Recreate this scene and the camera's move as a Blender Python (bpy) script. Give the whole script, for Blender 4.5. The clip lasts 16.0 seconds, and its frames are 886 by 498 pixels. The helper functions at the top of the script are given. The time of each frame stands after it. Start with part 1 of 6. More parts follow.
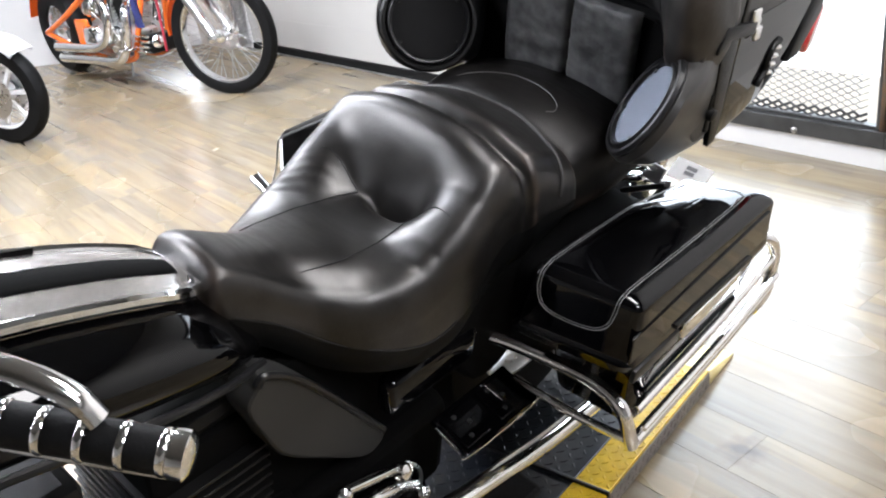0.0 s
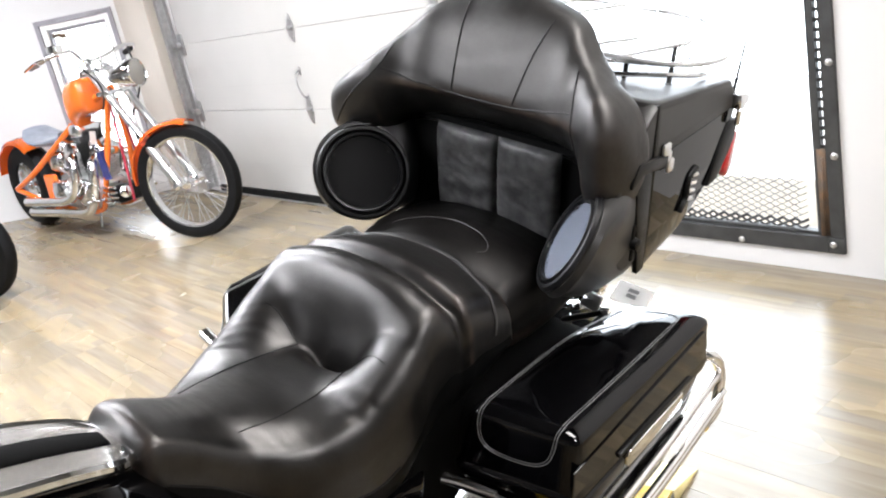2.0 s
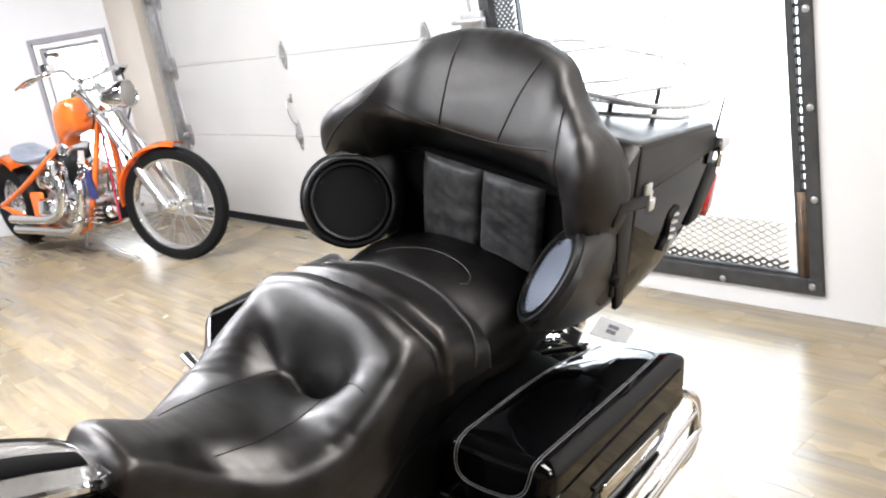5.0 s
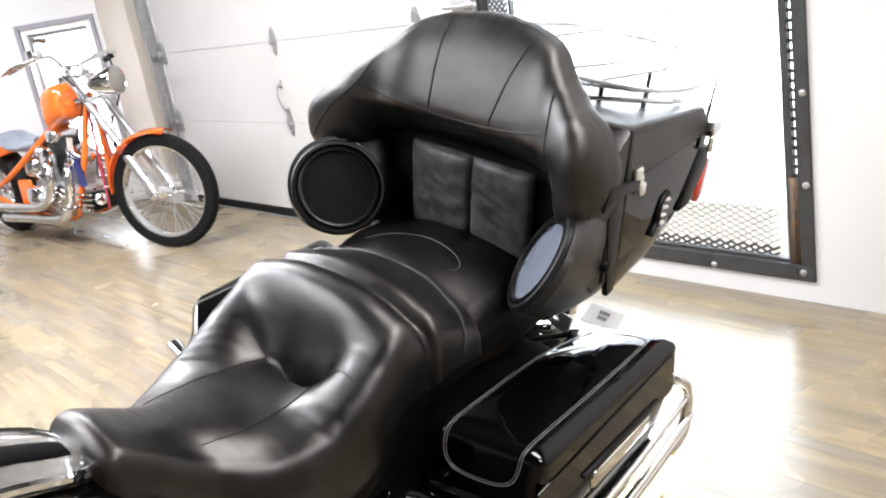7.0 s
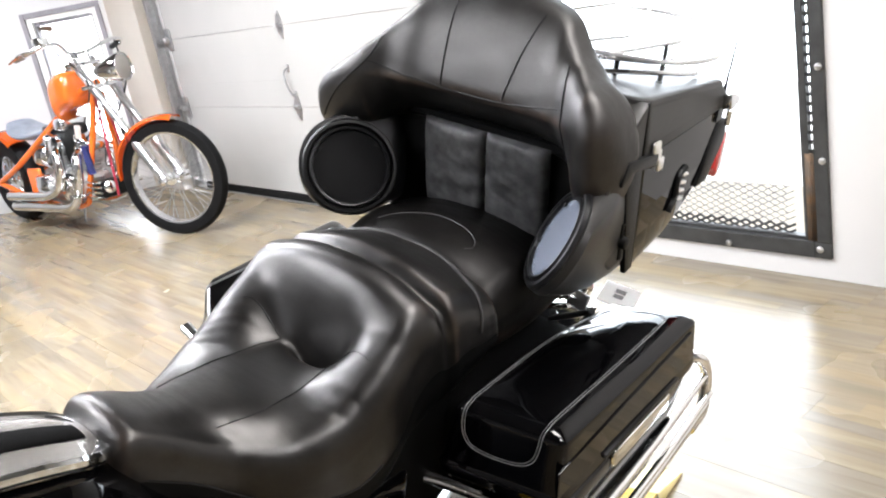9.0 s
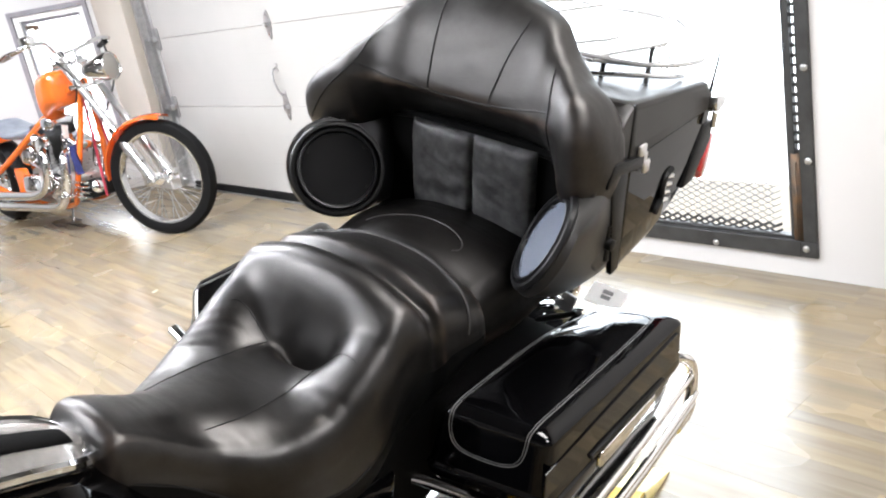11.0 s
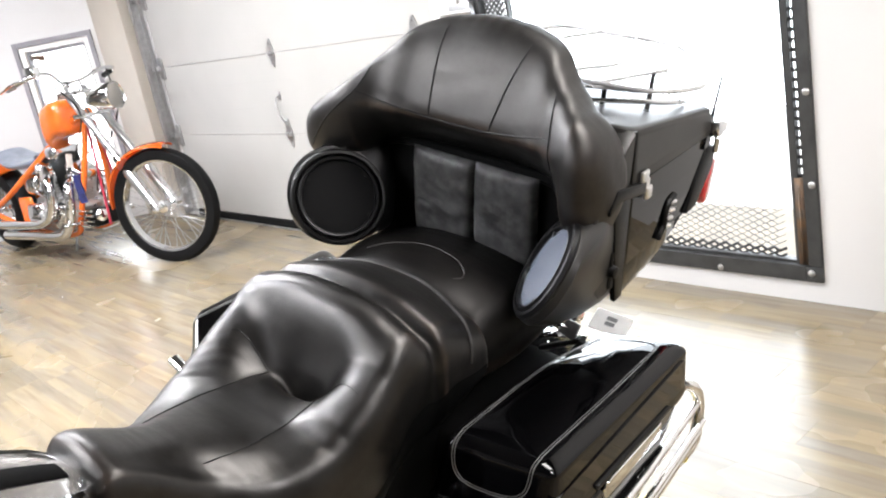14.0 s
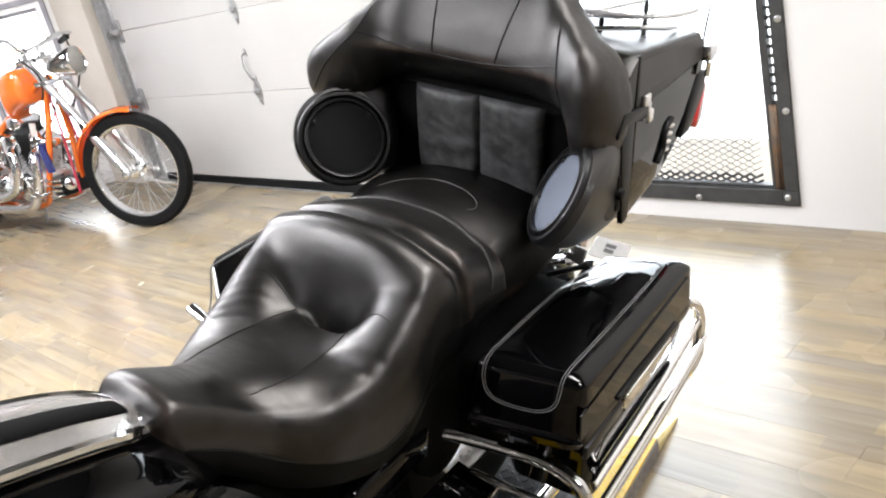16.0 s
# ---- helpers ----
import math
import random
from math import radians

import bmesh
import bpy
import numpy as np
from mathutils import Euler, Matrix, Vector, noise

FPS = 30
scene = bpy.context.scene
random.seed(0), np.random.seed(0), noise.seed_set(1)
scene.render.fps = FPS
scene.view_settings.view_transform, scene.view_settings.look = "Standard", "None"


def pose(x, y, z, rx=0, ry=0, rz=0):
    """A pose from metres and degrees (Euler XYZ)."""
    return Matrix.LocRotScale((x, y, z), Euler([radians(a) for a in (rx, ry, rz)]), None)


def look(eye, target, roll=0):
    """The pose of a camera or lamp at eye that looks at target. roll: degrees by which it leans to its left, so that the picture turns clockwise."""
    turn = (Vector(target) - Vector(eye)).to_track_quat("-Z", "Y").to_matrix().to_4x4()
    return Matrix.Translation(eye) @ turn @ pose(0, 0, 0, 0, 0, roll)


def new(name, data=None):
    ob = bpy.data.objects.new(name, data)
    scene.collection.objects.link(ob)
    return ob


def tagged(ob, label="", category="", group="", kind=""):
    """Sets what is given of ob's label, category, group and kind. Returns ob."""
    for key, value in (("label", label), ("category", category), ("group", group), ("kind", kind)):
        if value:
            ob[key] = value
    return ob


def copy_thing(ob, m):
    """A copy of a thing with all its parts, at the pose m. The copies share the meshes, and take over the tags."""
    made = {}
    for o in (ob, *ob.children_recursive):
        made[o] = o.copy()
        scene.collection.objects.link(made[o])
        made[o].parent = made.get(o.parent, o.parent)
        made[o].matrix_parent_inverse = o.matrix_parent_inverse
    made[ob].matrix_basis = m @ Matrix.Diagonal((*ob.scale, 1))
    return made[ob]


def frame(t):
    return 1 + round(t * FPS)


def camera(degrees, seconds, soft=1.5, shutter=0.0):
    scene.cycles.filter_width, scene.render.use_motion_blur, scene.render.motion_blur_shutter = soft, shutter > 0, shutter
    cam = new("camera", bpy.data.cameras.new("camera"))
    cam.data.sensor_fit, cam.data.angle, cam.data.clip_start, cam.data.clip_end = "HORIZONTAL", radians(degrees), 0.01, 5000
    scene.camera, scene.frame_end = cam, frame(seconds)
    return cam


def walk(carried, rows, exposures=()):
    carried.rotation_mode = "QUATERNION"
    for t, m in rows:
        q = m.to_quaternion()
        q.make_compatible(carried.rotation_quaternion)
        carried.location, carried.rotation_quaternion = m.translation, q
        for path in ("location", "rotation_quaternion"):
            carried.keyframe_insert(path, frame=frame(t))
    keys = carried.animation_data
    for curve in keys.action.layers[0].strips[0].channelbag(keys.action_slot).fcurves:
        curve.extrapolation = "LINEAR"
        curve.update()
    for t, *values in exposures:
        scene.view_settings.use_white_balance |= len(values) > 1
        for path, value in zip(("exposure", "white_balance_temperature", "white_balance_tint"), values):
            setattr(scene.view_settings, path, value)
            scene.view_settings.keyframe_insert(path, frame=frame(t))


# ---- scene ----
cam = camera(53.95, 16.0, soft=2.1)
# seconds, eye, target, roll
PATH = [
    (0, (1.237, -0.966, 1.309), (-0.066, 0.283, 0.449), -8.87),
    (0.5, (1.285, -0.929, 1.330), (0.049, 0.458, 0.590), -9.79),
    (1, (1.327, -0.932, 1.365), (0.122, 0.560, 0.797), -8.64),
    (1.5, (1.324, -0.938, 1.355), (0.059, 0.494, 0.765), -9.67),
    (2, (1.316, -0.926, 1.349), (0.007, 0.455, 0.732), -11.94),
    (2.5, (1.318, -0.927, 1.352), (0.004, 0.455, 0.749), -12.18),
    (3, (1.323, -0.922, 1.355), (0.045, 0.500, 0.766), -11.67),
    (3.5, (1.326, -0.931, 1.360), (0.048, 0.507, 0.814), -10.82),
    (4, (1.329, -0.938, 1.360), (0.040, 0.491, 0.815), -9.69),
    (6.5, (1.334, -0.929, 1.350), (0.050, 0.488, 0.764), -10.02),
    (7, (1.327, -0.922, 1.349), (0.054, 0.504, 0.760), -9.82),
    (7.5, (1.318, -0.926, 1.343), (0.038, 0.497, 0.763), -10.16),
    (8, (1.314, -0.923, 1.340), (-0.003, 0.474, 0.781), -10.34),
    (8.5, (1.309, -0.918, 1.334), (0.015, 0.486, 0.740), -10.48),
    (9, (1.303, -0.915, 1.332), (0.017, 0.487, 0.714), -10.80),
    (9.5, (1.305, -0.916, 1.334), (0.031, 0.489, 0.699), -11.11),
    (12, (1.311, -0.913, 1.340), (0.055, 0.520, 0.733), -9.90),
    (12.5, (1.305, -0.917, 1.340), (0.048, 0.519, 0.742), -8.47),
    (13, (1.304, -0.914, 1.342), (0.013, 0.504, 0.777), -8.43),
    (13.5, (1.304, -0.900, 1.339), (0.055, 0.551, 0.760), -9.43),
    (14, (1.306, -0.901, 1.339), (0.027, 0.528, 0.770), -11.08),
    (14.5, (1.307, -0.887, 1.328), (0.074, 0.564, 0.718), -11.41),
    (15, (1.302, -0.889, 1.328), (0.049, 0.534, 0.690), -12.18),
    (15.5, (1.283, -0.911, 1.335), (0.031, 0.522, 0.722), -12.33),
    (16, (1.260, -1.004, 1.332), (0.053, 0.438, 0.651), -13.75),
]
# the camera's own exposure and white balance: seconds, stops, kelvin, tint
EXPOSURE = [(0.0, -0.60, 6080, 10), (0.5, -0.57, 6180, 10), (1.5, -0.60, 6280, 10), (4.0, -0.58, 6300, 10), (7.0, -0.57, 6330, 10), (9.5, -0.56, 6280, 10),
            (13.0, -0.60, 6330, 10), (14.5, -0.66, 6400, 10), (16.0, -0.64, 6380, 10)]
walk(cam, [(t, look(eye, target, roll)) for t, eye, target, roll in PATH], EXPOSURE)

# ---- world and light ----
world = bpy.data.worlds.new("daylight")
scene.world = world
world.use_nodes = True
wn = world.node_tree.nodes
sky = wn.new("ShaderNodeTexSky")
sky.sky_type = "NISHITA"
sky.sun_disc = False
sky.sun_elevation, sky.sun_rotation = radians(53), radians(-82)
world.node_tree.links.new(sky.outputs[0], wn["Background"].inputs[0])
wn["Background"].inputs[1].default_value = 0.15

ROOM = pose(0, 0, 0, 0, 0, -8.87)      # the shop's axes: u along the back wall, v towards it
BACK = 2.167                           # the back wall's distance along v
LEAN = pose(0, 0, 0, 0, 15.42, 0)      # the touring bike leans on its stand


def lamp(name, kind, m, power, size=1.0, size_y=0.0, colour=(1, 1, 1)):
    data = bpy.data.lights.new(name, kind)
    data.energy, data.color = power, colour
    if kind == "AREA":
        data.size = size
        if size_y:
            data.shape, data.size_y = "RECTANGLE", size_y
    ob = new(name, data)
    ob.matrix_world = m
    return ob


sun = lamp("sun", "SUN", look((0, 0, 0), (0.75, -0.1, -1.0)), 5.0, colour=(1, 0.96, 0.9))
sun.data.angle = radians(0.5)
# daylight that comes in through the open gate and the window
lamp("gate_daylight", "AREA", ROOM @ pose(-0.65, BACK + 0.35, 1.2, -90, 0, 0), 22, 1.2, 2.0, (0.86, 0.94, 1.0))
SLANT = Matrix(((-0.76878, 0.63951, 0, -5.1), (-0.63951, -0.76878, 0, 3.02), (0, 0, 1, 0), (0, 0, 0, 1)))
lamp("window_daylight", "AREA", SLANT @ pose(0.55, -0.25, 0.95, 90, 0, 0), 25, 0.6, 1.1, (0.95, 0.98, 1.0))


# ---- materials ----
def mat(name, colour, rough=0.5, metal=0.0, bump=0.0, bump_scale=200.0, var=0.0, var_scale=8.0, coat=0.0, rough_var=0.0,
        emit=0.0, detail=4.0, second=None, spec=0.5):
    m = bpy.data.materials.new(name)
    m.use_nodes = True
    nt = m.node_tree
    p = nt.nodes["Principled BSDF"]
    p.inputs["Base Color"].default_value = (*colour, 1)
    p.inputs["Roughness"].default_value = rough
    p.inputs["Metallic"].default_value = metal
    p.inputs["Coat Weight"].default_value = coat
    p.inputs["Coat Roughness"].default_value = 0.04
    p.inputs["Specular IOR Level"].default_value = spec
    co = nt.nodes.new("ShaderNodeTexCoord")
    if var or rough_var:
        n = nt.nodes.new("ShaderNodeTexNoise")
        n.inputs["Scale"].default_value = var_scale
        n.inputs["Detail"].default_value = detail
        nt.links.new(co.outputs["Object"], n.inputs["Vector"])
        if var:
            mix = nt.nodes.new("ShaderNodeMixRGB")
            mix.inputs[1].default_value = (*colour, 1)
            mix.inputs[2].default_value = (*(second or [c * (1 - var) for c in colour]), 1)
            ramp = nt.nodes.new("ShaderNodeValToRGB")
            ramp.color_ramp.elements[0].position, ramp.color_ramp.elements[1].position = 0.35, 0.7
            nt.links.new(n.outputs["Fac"], ramp.inputs["Fac"])
            nt.links.new(ramp.outputs["Color"], mix.inputs[0])
            nt.links.new(mix.outputs[0], p.inputs["Base Color"])
        if rough_var:
            mr = nt.nodes.new("ShaderNodeMapRange")
            mr.inputs["To Min"].default_value = rough - rough_var
            mr.inputs["To Max"].default_value = rough + rough_var
            nt.links.new(n.outputs["Fac"], mr.inputs["Value"])
            nt.links.new(mr.outputs["Result"], p.inputs["Roughness"])
    if bump:
        n2 = nt.nodes.new("ShaderNodeTexNoise")
        n2.inputs["Scale"].default_value = bump_scale
        n2.inputs["Detail"].default_value = 5
        nt.links.new(co.outputs["Object"], n2.inputs["Vector"])
        b = nt.nodes.new("ShaderNodeBump")
        b.inputs["Strength"].default_value = bump
        b.inputs["Distance"].default_value = 0.004
        nt.links.new(n2.outputs["Fac"], b.inputs["Height"])
        nt.links.new(b.outputs["Normal"], p.inputs["Normal"])
    if emit:
        p.inputs["Emission Color"].default_value = (*colour, 1)
        p.inputs["Emission Strength"].default_value = emit
    return m


def leather(name, gloss=0.375, sheen=(0.48, 0.68)):
    """Black hide: soft sheen that varies in patches, fine grain, faint rubs, worn brown ridges with painted warm
    highlights.
    """
    m = mat(name, (0.003, 0.0029, 0.0029), 0.38, spec=0.54)
    nt = m.node_tree
    p = nt.nodes["Principled BSDF"]
    p.inputs["Specular Tint"].default_value = (1.0, 0.975, 0.95, 1)
    co = nt.nodes.new("ShaderNodeTexCoord")

    def noise(scale, detail, vec=None, rough=0.55):
        n = nt.nodes.new("ShaderNodeTexNoise")
        n.inputs["Scale"].default_value = scale
        n.inputs["Detail"].default_value = detail
        n.inputs["Roughness"].default_value = rough
        nt.links.new(vec or co.outputs["Object"], n.inputs["Vector"])
        return n.outputs["Fac"]

    def remap(value, a, b, c, d):
        r = nt.nodes.new("ShaderNodeMapRange")
        for k, v in zip(("From Min", "From Max", "To Min", "To Max"), (a, b, c, d)):
            r.inputs[k].default_value = v
        nt.links.new(value, r.inputs["Value"])
        return r.outputs["Result"]

    def maths(op, a, b):
        q = nt.nodes.new("ShaderNodeMath")
        q.operation = op
        for k, v in enumerate((a, b)):
            if isinstance(v, float):
                q.inputs[k].default_value = v
            else:
                nt.links.new(v, q.inputs[k])
        return q.outputs[0]
    patches, grain = noise(17, 5, rough=0.65), noise(62, 4)
    # rubs drawn out along one direction
    mp = nt.nodes.new("ShaderNodeMapping")
    mp.inputs["Rotation"].default_value = (0.3, 0.5, 0.6)
    mp.inputs["Scale"].default_value = (9, 70, 30)
    nt.links.new(co.outputs["Object"], mp.inputs["Vector"])
    rubs = noise(1.0, 3, mp.outputs["Vector"])
    rough = maths("ADD", remap(patches, 0.3, 0.7, gloss - 0.05, gloss + 0.05), remap(grain, 0.3, 0.7, -0.03, 0.03))
    nt.links.new(maths("ADD", rough, remap(rubs, 0.35, 0.65, -0.04, 0.04)), p.inputs["Roughness"])
    geo = nt.nodes.new("ShaderNodeNewGeometry")
    # Brown on the ridges is part rubbed hide, part warm highlight put into colour.
    ridge = remap(geo.outputs["Pointiness"], 0.509, 0.532, 0.0, 1.0)
    wear_sheen = maths("MULTIPLY", ridge, remap(patches, 0.35, 0.6, 0.25, 1.0))
    mix = nt.nodes.new("ShaderNodeMixRGB")
    mix.inputs[1].default_value = (0.0030, 0.0027, 0.0025, 1)
    mix.inputs[2].default_value = (0.055, 0.038, 0.028, 1)
    nt.links.new(wear_sheen, mix.inputs[0])
    nt.links.new(mix.outputs[0], p.inputs["Base Color"])
    nt.links.new(remap(patches, 0.3, 0.7, *sheen), p.inputs["Specular IOR Level"])
    height = maths("ADD", noise(260, 3), maths("MULTIPLY", rubs, 1.8))
    b = nt.nodes.new("ShaderNodeBump")
    b.inputs["Strength"].default_value = 0.07
    b.inputs["Distance"].default_value = 0.004
    nt.links.new(height, b.inputs["Height"])
    nt.links.new(b.outputs["Normal"], p.inputs["Normal"])
    return m


LEATHER = leather("leather")
BACKHIDE = leather("backrest_leather", 0.45, (0.50, 0.70))
DULL = leather("dull_leather", 0.45, (0.11, 0.19))
PAD = mat("worn_leather", (0.05, 0.05, 0.051), 0.42, bump=0.2, bump_scale=90, var=1, var_scale=34, second=(0.14, 0.14, 0.14), rough_var=0.14, spec=0.6)
VINYL = mat("black_vinyl", (0.006, 0.006, 0.006), 0.5, bump=0.2, bump_scale=500, spec=0.3)
# Dulled copy of the seat hide: shade painted on the lower flank.
SHADED_HIDE = mat("shaded_hide", (0.003, 0.003, 0.003), 0.55, bump=0.12, bump_scale=260, var=0.3, var_scale=40, spec=0.12)
GLOSS = mat("black_paint", (0.001, 0.001, 0.0012), 0.03, rough_var=0.012, var_scale=3, spec=0.27)
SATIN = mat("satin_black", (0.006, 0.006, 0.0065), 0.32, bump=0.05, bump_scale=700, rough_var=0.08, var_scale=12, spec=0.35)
LIDMAT = mat("cover_plastic", (0.024, 0.024, 0.023), 0.5, bump=0.06, bump_scale=700, rough_var=0.05, var_scale=6, var=0.25, spec=0.25)
PLASTIC = mat("black_plastic", (0.005, 0.005, 0.005), 0.42, bump=0.1, bump_scale=600, spec=0.22)
CHROME = mat("chrome", (0.86, 0.87, 0.88), 0.07, 1.0, rough_var=0.03, var_scale=20)
SOFTCHROME = mat("hazed_chrome", (0.84, 0.83, 0.82), 0.13, 1.0, rough_var=0.04, var_scale=25)
STEEL = mat("brushed_steel", (0.55, 0.55, 0.56), 0.28, 1.0, rough_var=0.08, var_scale=30)
SPOKE = mat("dull_spoke_wire", (0.34, 0.34, 0.34), 0.5, 0.7)
ALU = mat("alloy", (0.7, 0.7, 0.7), 0.3, 1.0, bump=0.1, bump_scale=150, rough_var=0.1, var_scale=25)
STRIPE = mat("silver_pinstripe", (0.20, 0.20, 0.20), 0.4, 0.2, var=0.2, var_scale=40)
MATTE = mat("matt_black", (0.003, 0.003, 0.003), 0.8, bump=0.1, bump_scale=300, spec=0.05)
RUBBER = mat("rubber", (0.004, 0.004, 0.0043), 0.6, bump=0.2, bump_scale=160, var=0.3, var_scale=30, spec=0.15)
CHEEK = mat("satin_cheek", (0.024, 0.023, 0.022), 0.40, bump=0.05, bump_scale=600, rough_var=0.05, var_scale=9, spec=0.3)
# Light grey base holds the outdoor brightness that the chrome rack would mirror.
RACKTUBE = mat("lit_rack_tube", (0.52, 0.52, 0.52), 0.38, 0.4, rough_var=0.08, var_scale=40)
LATCH = mat("worn_chrome", (0.86, 0.86, 0.85), 0.34, 1.0, rough_var=0.1, var_scale=60)
PIPING = mat("worn_piping", (0.04, 0.039, 0.038), 0.42, bump=0.2, bump_scale=300, var=0.5, var_scale=60)
RED = mat("red_lens", (0.6, 0.02, 0.025), 0.1, coat=1.0, var=0.2, var_scale=60)
ORANGE = mat("orange_paint", (0.78, 0.16, 0.02), 0.18, coat=1.0, var=0.15, var_scale=9)
BLUE = mat("blue_cloth", (0.012, 0.017, 0.11), 0.8, bump=0.4, bump_scale=90, var=0.4, var_scale=20)
WHITE_PAINT = mat("white_paint", (0.8, 0.8, 0.8), 0.2, coat=1.0, var=0.05, var_scale=6)
WALL = mat("wall_paint", (0.57, 0.565, 0.555), 0.6, bump=0.12, bump_scale=120, var=0.06, var_scale=1.3)
TRIM = mat("white_trim", (0.82, 0.81, 0.79), 0.45, bump=0.06, bump_scale=80, var=0.08, var_scale=4)
DIM = mat("grey_wall_paint", (0.30, 0.295, 0.285), 0.7, bump=0.1, bump_scale=60, var=0.1, var_scale=2)
CEIL = mat("ceiling_paint", (0.10, 0.10, 0.10), 0.8, bump=0.1, bump_scale=60, var=0.05, var_scale=2)
DOORP = mat("garage_door_paint", (0.39, 0.383, 0.365), 0.62, bump=0.05, bump_scale=90, var=0.06, var_scale=2.5)
BEIGE = mat("beige_paint", (0.46, 0.42, 0.36), 0.55, bump=0.1, bump_scale=70, var=0.1, var_scale=3)
DARKSTEEL = mat("painted_dark_steel", (0.035, 0.036, 0.036), 0.5, bump=0.2, bump_scale=60, var=0.5, var_scale=14, rough_var=0.1)
RUST = mat("worn_dark_steel", (0.09, 0.075, 0.06), 0.55, 0.3, bump=0.3, bump_scale=60, var=1, var_scale=25, second=(0.16, 0.09, 0.045))
GALV = mat("galvanised_steel", (0.5, 0.5, 0.5), 0.4, 0.9, bump=0.1, bump_scale=60, var=0.2, var_scale=30)
FRAME = mat("grey_frame_paint", (0.26, 0.25, 0.27), 0.45, bump=0.1, bump_scale=60, var=0.2, var_scale=8)
YELLOW = mat("yellow_deck_paint", (0.66, 0.43, 0.008), 0.34, bump=0.08, bump_scale=120, var=0.3, var_scale=22)
DECKSIDE = mat("bare_deck_steel", (0.20, 0.18, 0.165), 0.42, 0.4, bump=0.15, bump_scale=120, var=0.3, var_scale=18)
RAMP = mat("worn_ramp_paint", (0.70, 0.62, 0.36), 0.5, bump=0.2, bump_scale=90, var=1, var_scale=14, second=(0.62, 0.52, 0.2))
BLACKDECK = mat("black_deck_paint", (0.006, 0.008, 0.012), 0.3, bump=0.08, bump_scale=120, var=0.4, var_scale=25)
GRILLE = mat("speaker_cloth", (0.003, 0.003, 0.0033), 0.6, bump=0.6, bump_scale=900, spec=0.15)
# Bluish grey is daylight mirrored in the dark grille, put into its colour.
GLARE_GRILLE = mat("glare_grille", (0.15, 0.17, 0.215), 0.25, 0.0, bump=0.5, bump_scale=900)
CLEAR = mat("glass", (1, 1, 1), 0.02)
CLEAR.node_tree.nodes["Principled BSDF"].inputs["Transmission Weight"].default_value = 1.0
GREY_VINYL = mat("console_panel", (0.60, 0.575, 0.55), 0.24, 0.75, coat=0.4, var=0.25, var_scale=5)
PAPER = mat("paper", (0.84, 0.84, 0.82), 0.7, var=0.1, var_scale=30)
INK = mat("ink", (0.22, 0.22, 0.22), 0.7)
SMOKE = mat("smoked_lens", (0.20, 0.19, 0.17), 0.12, coat=0.6)
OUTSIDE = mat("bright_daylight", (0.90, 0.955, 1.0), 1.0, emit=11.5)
SHADED = mat("hazy_daylight", (1.0, 1.0, 1.0), 1.0, emit=2.6)


